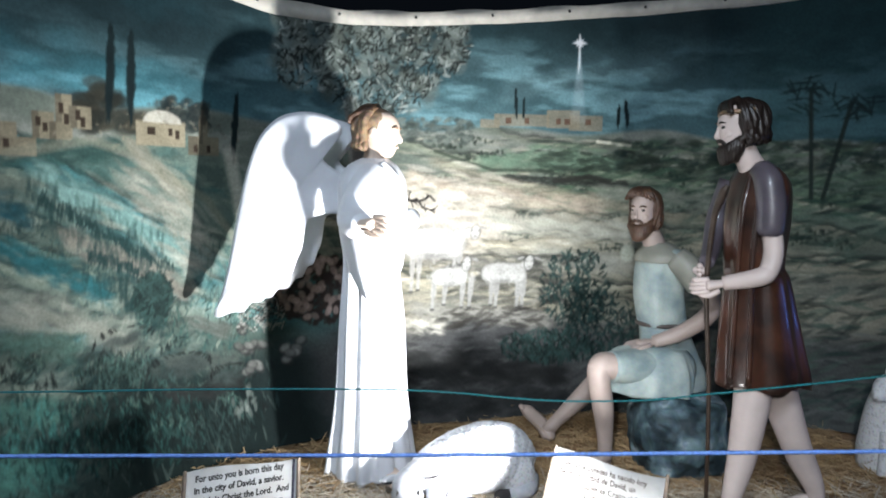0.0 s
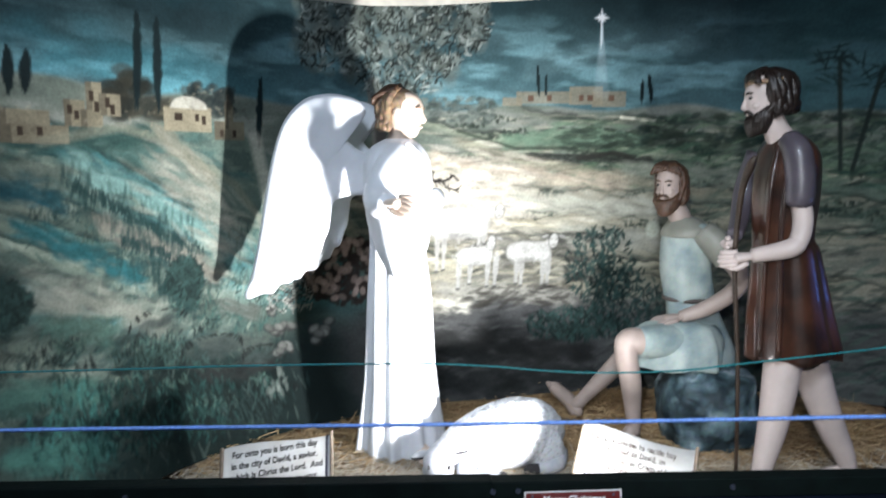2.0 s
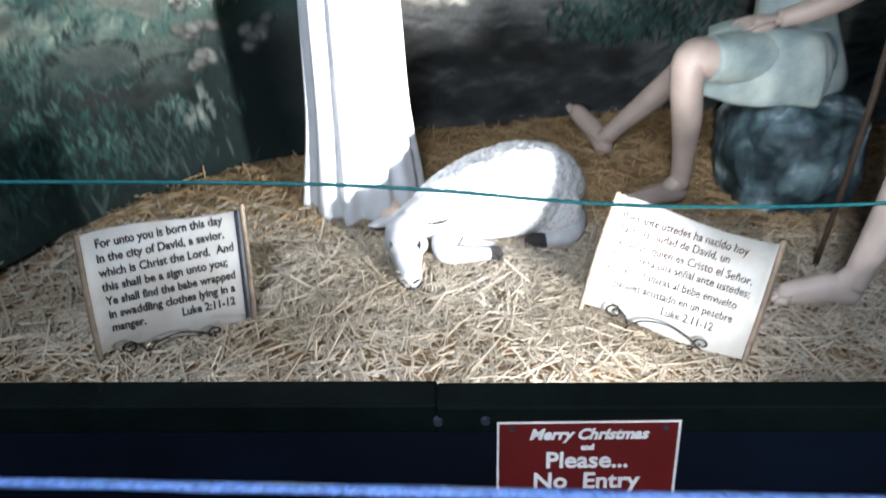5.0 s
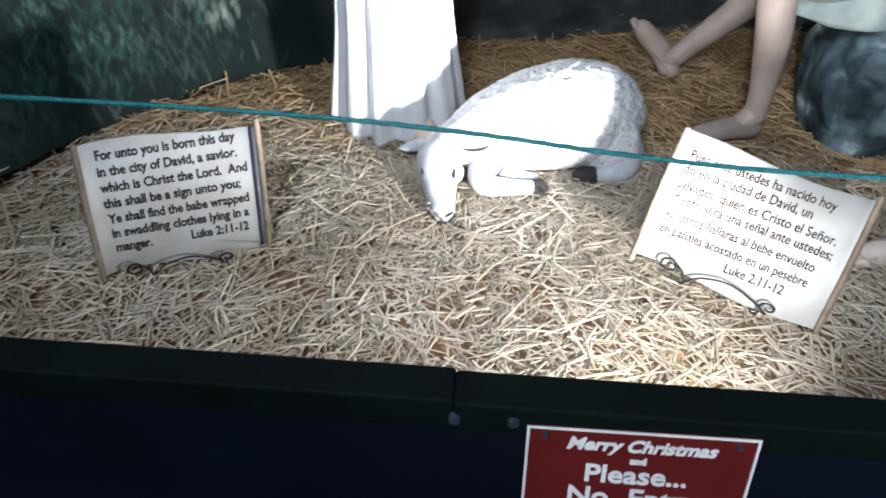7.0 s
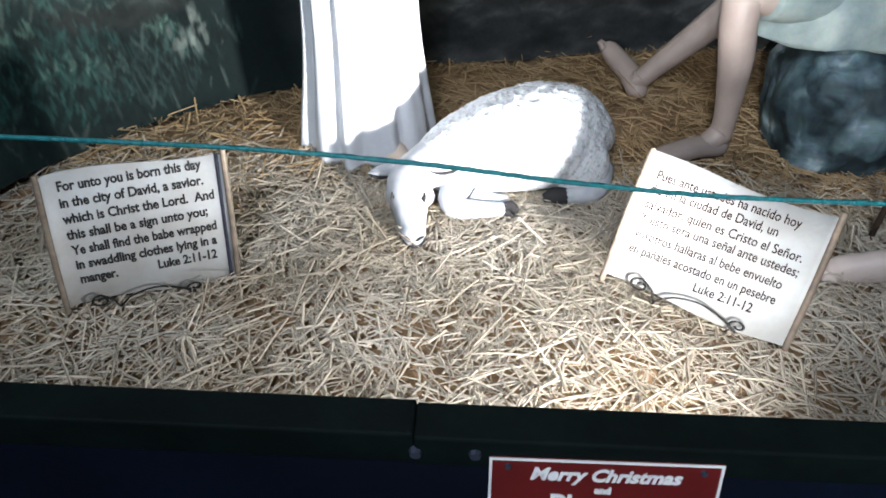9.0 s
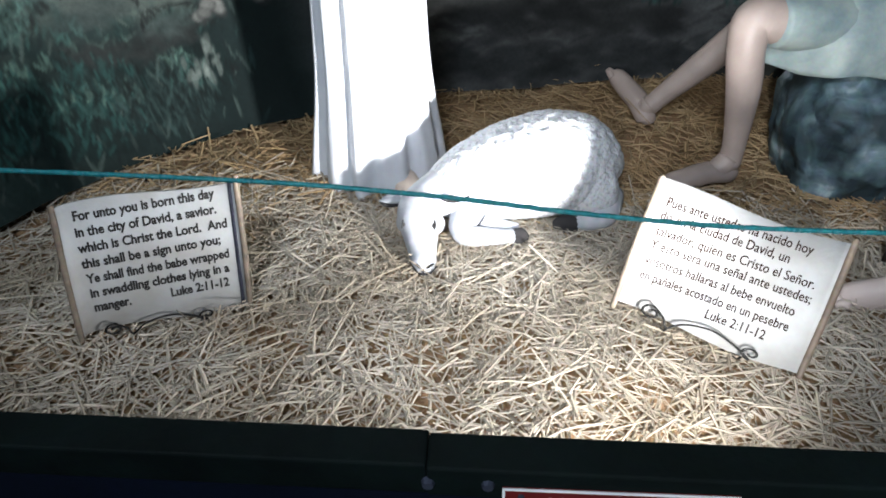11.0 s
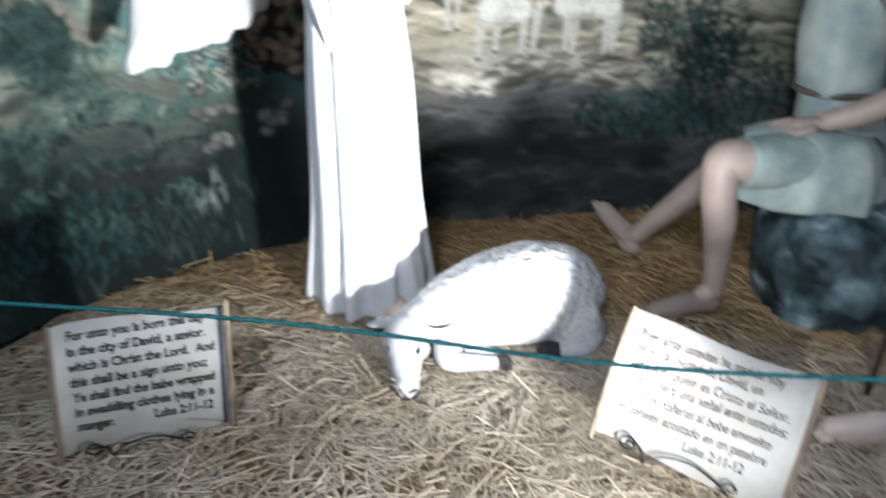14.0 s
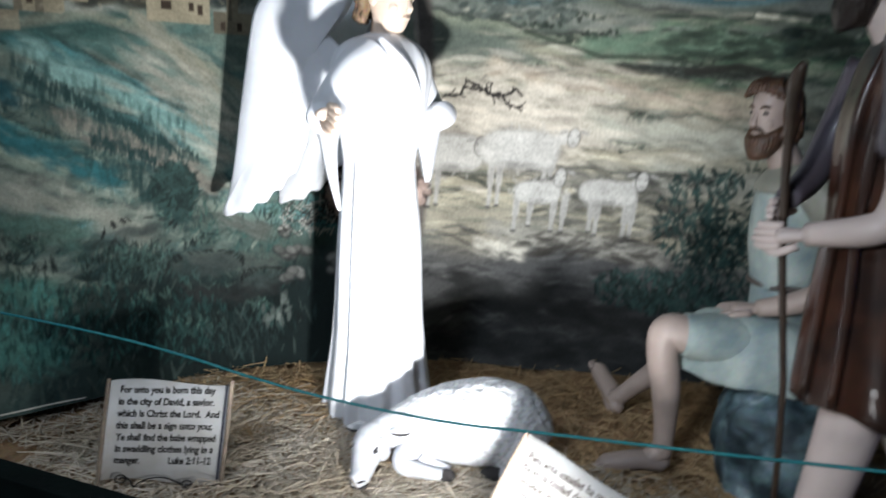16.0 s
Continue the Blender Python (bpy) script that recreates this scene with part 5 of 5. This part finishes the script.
def build_lamb():
    bm = bmesh.new()
    # body: shoulders, barrel and rump, covered with short curled wool
    limb(bm, [(0.365, 3.015, 0.08, 0.03), (0.345, 3.005, 0.115, 0.098), (0.285, 2.985, 0.142, 0.142), (0.20, 2.965, 0.150, 0.152), (0.10, 2.935, 0.140, 0.143), (0.01, 2.90, 0.125, 0.126), (-0.05, 2.868, 0.116, 0.106), (-0.085, 2.845, 0.114, 0.086), (-0.115, 2.825, 0.110, 0.062)], 0, 120, 22)
    # haunch
    ball(bm, (0.300, 2.905, 0.105), (0.105, 0.062, 0.104), 0, (0, 20, -10), 60, 40)
    for v in bm.verts:
        c = v.co
        wool = min(1, max(0, (c.z - 0.10) / 0.10)) * min(1, max(0, (c.x + 0.10) / 0.12))
        curl = 1 - abs(noise.noise(Vector((c.x * 26, c.y * 38, c.z * 34)))) * 2.4
        tuft = 1 - abs(noise.noise(Vector((c.x * 60, c.y * 70, c.z * 70)) + Vector((5, 2, 8)))) * 2.2
        h = 0.004 * noise.noise(c * 9) + (0.0015 + 0.0042 * wool) * curl + (0.0010 + 0.0028 * wool) * tuft - 0.003 * wool
        v.co = c + (c - Vector((0.15, 2.95, 0.12))).normalized() * h
        v.co.z = max(v.co.z, 0.004)
    # hind leg and hoof
    limb(bm, [(0.385, 2.955, 0.06, 0.046), (0.365, 2.875, 0.046, 0.042), (0.315, 2.848, 0.034, 0.028), (0.285, 2.842, 0.030, 0.024)], 1, 16)
    limb(bm, [(0.29, 2.843, 0.030, 0.025), (0.25, 2.839, 0.028, 0.027), (0.222, 2.836, 0.024, 0.012)], 2, 12)
    # folded forelegs: knee, shin, hoof
    limb(bm, [(-0.01, 2.82, 0.085, 0.046), (-0.035, 2.765, 0.062, 0.038), (-0.022, 2.742, 0.042, 0.032), (0.03, 2.746, 0.036, 0.027), (0.085, 2.756, 0.032, 0.022), (0.115, 2.762, 0.030, 0.021)], 1, 18)
    limb(bm, [(0.108, 2.761, 0.030, 0.022), (0.132, 2.767, 0.028, 0.024), (0.150, 2.771, 0.022, 0.010)], 2, 12)
    limb(bm, [(0.02, 2.80, 0.06, 0.030), (0.06, 2.795, 0.040, 0.024), (0.12, 2.80, 0.028, 0.018)], 1, 14)
    # neck, skull and muzzle, the chin on the straw
    limb(bm, [(-0.045, 2.868, 0.125, 0.090), (-0.10, 2.838, 0.116, 0.072), (-0.143, 2.803, 0.106, 0.058), (-0.154, 2.768, 0.100, 0.061), (-0.150, 2.728, 0.088, 0.059), (-0.141, 2.684, 0.067, 0.047), (-0.131, 2.640, 0.046, 0.037), (-0.124, 2.610, 0.036, 0.031), (-0.121, 2.592, 0.028, 0.014)], 1, 32, 8)
    for k in (-1, 1):
        ball(bm, (-0.150 + 0.040 * k, 2.748, 0.070), (0.028, 0.038, 0.032), 1, (-30, 0, 0), 18, 12)
        ball(bm, (-0.150 + 0.033 * k, 2.742, 0.120), (0.018, 0.026, 0.009), 1, (-30, 0, 24 * k), 16, 10)
    ball(bm, (-0.125, 2.614, 0.020), (0.027, 0.032, 0.016), 1, (-15, 0, 0), 16, 10)
    # ears: cupped leaves with a dark hollow
    for base, tip in (((-0.186, 2.798, 0.122), (-0.272, 2.790, 0.108)), ((-0.104, 2.792, 0.138), (-0.012, 2.782, 0.150))):
        b, t = Vector(base), Vector(tip)
        limb(bm, [(*b, 0.016), (*(b.lerp(t, 0.3) + Vector((0, 0, 0.004))), 0.028), (*(b.lerp(t, 0.65) + Vector((0, 0, 0.003))), 0.023), (*t, 0.003)], 1, 14, 6, 0.42)
        d = Vector((0, -0.018, -0.004))
        limb(bm, [(*(b.lerp(t, 0.1) + d), 0.002), (*(b.lerp(t, 0.4) + d * 1.35), 0.0055), (*(b.lerp(t, 0.75) + d * 1.1), 0.005), (*(b.lerp(t, 0.95) + d * 0.3), 0.002)], 3, 8, 4)
        limb(bm, [(*(b.lerp(t, 0.1) - d * 1.2), 0.0015), (*(b.lerp(t, 0.45) - d * 1.45), 0.004), (*(b.lerp(t, 0.85) - d * 0.9), 0.0015)], 3, 8, 4)
    # eyes with lids, nostrils and mouth
    for k in (-1, 1):
        c = Vector((-0.146 + 0.041 * k, 2.690, 0.104))
        ball(bm, c, (0.006, 0.011, 0.007), 2, (-30, 0, -20 * k), 12, 8)
        limb(bm, [(c.x - 0.002 * k, c.y + 0.020, c.z + 0.006, 0.002), (c.x + 0.002 * k, c.y + 0.004, c.z + 0.009, 0.003), (c.x + 0.003 * k, c.y - 0.016, c.z - 0.002, 0.002)], 3, 8, 4)
        limb(bm, [(-0.122 + 0.008 * k, 2.586, 0.040, 0.002), (-0.122 + 0.017 * k, 2.590, 0.046, 0.0035), (-0.122 + 0.026 * k, 2.600, 0.046, 0.002)], 3, 8, 3)
    limb(bm, [(-0.154, 2.606, 0.030, 0.002), (-0.139, 2.586, 0.025, 0.003), (-0.122, 2.578, 0.027, 0.003), (-0.105, 2.586, 0.025, 0.003), (-0.090, 2.608, 0.032, 0.002)], 3, 8, 4)
    limb(bm, [(-0.122, 2.578, 0.027, 0.002), (-0.122, 2.580, 0.040, 0.002)], 3, 8, 3)
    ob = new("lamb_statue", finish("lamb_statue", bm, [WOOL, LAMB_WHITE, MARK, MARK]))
    tagged(ob, "white plaster lamb statue lying on the straw", "statue")


def build_far_lamb():
    """A small sitting white lamb at the edge of the display, in blue light."""
    bm = bmesh.new()
    limb(bm, [(2.02, 3.22, 0.0, 0.12), (2.02, 3.21, 0.12, 0.13), (1.99, 3.19, 0.26, 0.10), (1.965, 3.16, 0.36, 0.075), (1.955, 3.15, 0.42, 0.05)], 0, 24)
    limb(bm, [(1.99, 3.17, 0.44, 0.052), (1.945, 3.14, 0.425, 0.055), (1.90, 3.11, 0.40, 0.038), (1.875, 3.095, 0.385, 0.018)], 0, 18)
    for k in (-1, 1):
        limb(bm, [(1.99, 3.15 + 0.04 * k, 0.47, 0.012), (2.02, 3.14 + 0.09 * k, 0.485, 0.02), (2.04, 3.14 + 0.12 * k, 0.47, 0.004)], 0, 10, 4, 0.5)
    limb(bm, [(1.96, 3.11, 0.22, 0.04), (1.945, 3.10, 0.1, 0.03), (1.935, 3.09, 0.01, 0.03)], 0, 12)
    ball(bm, (1.915, 3.085, 0.43), (0.008, 0.008, 0.008), 1, u=8, v=6)
    bmesh.ops.translate(bm, verts=bm.verts, vec=(0.17, 0.03, 0))
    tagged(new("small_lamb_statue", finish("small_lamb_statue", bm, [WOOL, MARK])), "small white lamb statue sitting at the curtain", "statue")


# ---- plaques, red notice, ropes, lamp ----
def scroll_wire(bm, points, r=0.0032):
    limb(bm, [(*p, r) for p in points], 0, 8, 6)


def spiral(cx, cz, r, turns, start, y, sign=1):
    n = int(14 * turns)
    return [(cx + r * (1 - 0.75 * i / n) * math.cos(start + sign * 2 * math.pi * turns * i / n), y, cz + r * (1 - 0.75 * i / n) * math.sin(start + sign * 2 * math.pi * turns * i / n)) for i in range(n + 1)]


def build_plaque(m, w, h, lines, ink, label, text_size, sway, weight, slant):
    """A scroll cut slightly aslant, with rolled edges, held by a wire easel."""
    top = empty("scroll_plaque", m)
    bm = bmesh.new()
    n, rows = 28, []
    for i in range(n + 1):
        u = i / n
        x = u * w
        dip = -0.016 * max(0, abs(2 * u - 1) - 0.9) / 0.1
        wave = 0.010 * math.sin(math.pi * u * 1.6 + sway)
        rows.append([(x, dip, wave), (x, dip, h * 0.5 + wave), (x, dip, h + wave * 0.9), (x, dip + 0.010, h + wave * 0.9), (x, dip + 0.010, h * 0.5 + wave), (x, dip + 0.010, wave)])
    skin_rings(bm, rows, 0)
    part("sheet", bm, PAPER, top)
    for x in (0.0, w):
        bm = bmesh.new()
        k = -1 if x == 0 else 1
        limb(bm, [(x, -0.010, 0.0, 0.004), (x, -0.012, 0.004, 0.007), (x + 0.002 * k, -0.012, h * 0.5, 0.0075), (x, -0.012, h - 0.002, 0.007), (x, -0.010, h + 0.003, 0.004)], 0, 12, 6)
        part("rolled_edge", bm, PLAQUE_EDGE, top, "tan rolled edge")
    bm = bmesh.new()
    skin_rings(bm, [[(w * (0.948 if slant else 0.968), -0.0035, 0.004 + (h - 0.008) * t), (w * 0.985, -0.0085, 0.004 + (h - 0.008) * t), (w * 0.985, -0.0075, 0.004 + (h - 0.008) * t), (w * (0.948 if slant else 0.968), -0.0020, 0.004 + (h - 0.008) * t)] for t in (i / 16 for i in range(17))], 0)
    part("inner_band", bm, BAND, top, "dark shaded band beside the roll")
    for text, left, right, base in lines:
        ob = writing("writing", text, text_size, Matrix.Translation((left * w, -0.0014, h * base + 0.010 * math.sin(math.pi * 0.8 + sway))) @ pose(0, 0, 0, 90), ink, top, "LEFT", weight)
        reach = max(v.co.x for v in ob.data.vertices)
        for v in ob.data.vertices:
            v.co.x *= (right - left) * w / reach
    bm = bmesh.new()
    y = -0.022
    scroll_wire(bm, spiral(w * 0.20, 0.05, 0.024, 1.2, 1.6, y))
    scroll_wire(bm, [(w * 0.20, y, 0.075), (w * 0.27, y, 0.045), (w * 0.30, y, 0.018), (w * 0.38, y, 0.05), (w * 0.52, y, 0.064), (w * 0.66, y, 0.04), (w * 0.74, y, 0.016)])
    scroll_wire(bm, spiral(w * 0.74, 0.036, 0.022, 1.2, -1.6, y, -1))
    for k in (0.3, 0.7):
        scroll_wire(bm, [(w * k, y, 0.015), (w * k, 0.01, 0.0), (w * k, 0.10, -0.01), (w * k, 0.14, -0.03)])
    for v in bm.verts:
        v.co.z = v.co.z * 0.66 - 0.020
    part("iron_easel", bm, IRON, top, "black wrought iron scroll stand")
    for ob in top.children:
        text = ob.name.startswith("writing")
        for v in ob.data.vertices:
            v.co.x -= slant * (h - (ob.matrix_basis.translation.z + v.co.y if text else v.co.z))
    tagged(top, label, "plaque", group="scripture plaques")


def build_red_notice():
    w, h = 0.245, 0.152
    top = empty("red_notice", pose(0.094, 1.5985, 0.389, -14, -0.8, 2.4))
    bm = bmesh.new()
    box(bm, (0, -0.004, 0), (w, -0.0005, h), 0.001)
    part("board", bm, RED, top, "dark red board", smooth=False)
    for lo, hi in (((0, -0.0055, 0), (w, -0.0042, 0.003)), ((0, -0.0055, h - 0.003), (w, -0.0042, h)), ((0, -0.0055, 0.003), (0.003, -0.0042, h - 0.003)), ((w - 0.003, -0.0055, 0.003), (w, -0.0042, h - 0.003))):
        bm = bmesh.new()
        box(bm, lo, hi)
        part("border", bm, SIGN_WHITE, top, "thin white border", smooth=False)
    for text, size, z in (("Merry Christmas", 0.023, 0.124), ("and", 0.012, 0.107), ("Please...", 0.036, 0.078), ("No  Entry", 0.036, 0.044), ("†", 0.022, 0.014)):
        ob = writing("writing", text, size, Matrix.Translation((w / 2, -0.0048, z)) @ pose(0, 0, 0, 90), SIGN_WHITE, top, "CENTER", 0.0008)
        if text.startswith("Merry"):
            for v in ob.data.vertices:
                v.co.x += 0.28 * v.co.y
    for x in (0.02, w - 0.02):
        bm = bmesh.new()
        bmesh.ops.create_cone(bm, cap_ends=True, segments=8, radius1=0.004, radius2=0.003, depth=0.003, matrix=pose(x, -0.0055, h - 0.012, 90))
        part("screw", bm, STEEL, top, smooth=False)
    tagged(top, "red notice with white border screwed to the barrier", "sign")


def build_flood_housing():
    top = empty("flood_light", look(FLOOD + Vector((0, 0.035, 0)), (-0.30, 3.1, 1.0)))
    bm = bmesh.new()
    box(bm, (-0.06, -0.045, -0.01), (0.06, 0.045, 0.05), 0.008)
    part("housing", bm, LAMP_BLACK, top)
    bm = bmesh.new()
    box(bm, (-0.072, -0.01, -0.0), (-0.064, 0.01, 0.056), 0.002)
    box(bm, (0.064, -0.01, -0.0), (0.072, 0.01, 0.056), 0.002)
    box(bm, (-0.072, -0.01, 0.056), (0.072, 0.01, 0.062), 0.002)
    part("bracket", bm, LAMP_BLACK, top)
    tagged(top, "small black flood light fixed behind the barrier", "lamp")


build_ground()
build_floor()
build_barrier()
build_curtain()
build_angel()
build_rock()
build_seated_statue()
build_standing_statue()
build_lamb()
build_far_lamb()
M1, W1, H1 = frame_of((-0.938, 2.395, 0.308), (-0.562, 2.545, 0.316), (-0.962, 2.305, -0.010))
ENGLISH = (("For unto you is born this day", 0.09, 0.87, 0.885), ("in the city of David, a savior.", 0.085, 0.87, 0.765), ("which is Christ the Lord.  And", 0.085, 0.92, 0.645), ("this shall be a sign unto you;", 0.085, 0.87, 0.525), ("Ye shall find the babe wrapped", 0.095, 0.91, 0.405), ("in swaddling clothes lying in a", 0.095, 0.90, 0.290), ("manger.", 0.10, 0.31, 0.175), ("Luke 2:11-12", 0.54, 0.89, 0.175))
build_plaque(M1, W1, H1, ENGLISH, INK, "cream scroll plaque with black lettering on an iron stand", 0.033, 0.4, 0.0009, 0.10)
M2, W2, H2 = frame_of((0.430, 2.58, 0.345), (0.825, 2.455, 0.285), (0.360, 2.42, 0.10))
SPANISH = (("Pues ante ustedes ha nacido hoy", 0.07, 0.84, 0.85), ("dia en la ciudad de David, un", 0.065, 0.75, 0.742), ("salvador, quien es Cristo el Señor.", 0.068, 0.91, 0.622), ("Y esto sera una señal ante ustedes;", 0.072, 0.92, 0.515), ("vosotros hallaras al bebe envuelto", 0.073, 0.87, 0.392), ("en pañales acostado en un pesebre", 0.075, 0.87, 0.272), ("Luke 2:11-12", 0.463, 0.78, 0.155))
build_plaque(M2, W2, H2, SPANISH, FADED_INK, "tilted cream scroll plaque with faded lettering on an iron stand", 0.031, 1.2, 0.0002, 0.0)
build_red_notice()
build_flood_housing()
rope("blue_rope", [(-3.2, 1.29, 0.80), (-1.6, 1.29, 0.823), (-0.9, 1.29, 0.837), (0.0, 1.29, 0.851), (0.8, 1.29, 0.868), (1.6, 1.29, 0.886), (3.2, 1.29, 0.93)], 0.0038, BLUE_ROPE, "taut bright blue rope strung in front of the display")
rope("teal_rope", [(-3.2, 1.733, 0.772), (-1.25, 1.733, 0.815), (-0.65, 1.733, 0.832), (-0.2, 1.733, 0.838), (0.0, 1.733, 0.832), (0.15, 1.733, 0.820), (0.3, 1.733, 0.814), (0.5, 1.733, 0.820), (0.65, 1.733, 0.837), (1.03, 1.733, 0.882), (1.8, 1.733, 0.982), (3.2, 1.733, 1.192)], 0.0023, GREEN_ROPE, "slack teal rope strung above the barrier")
build_straw()
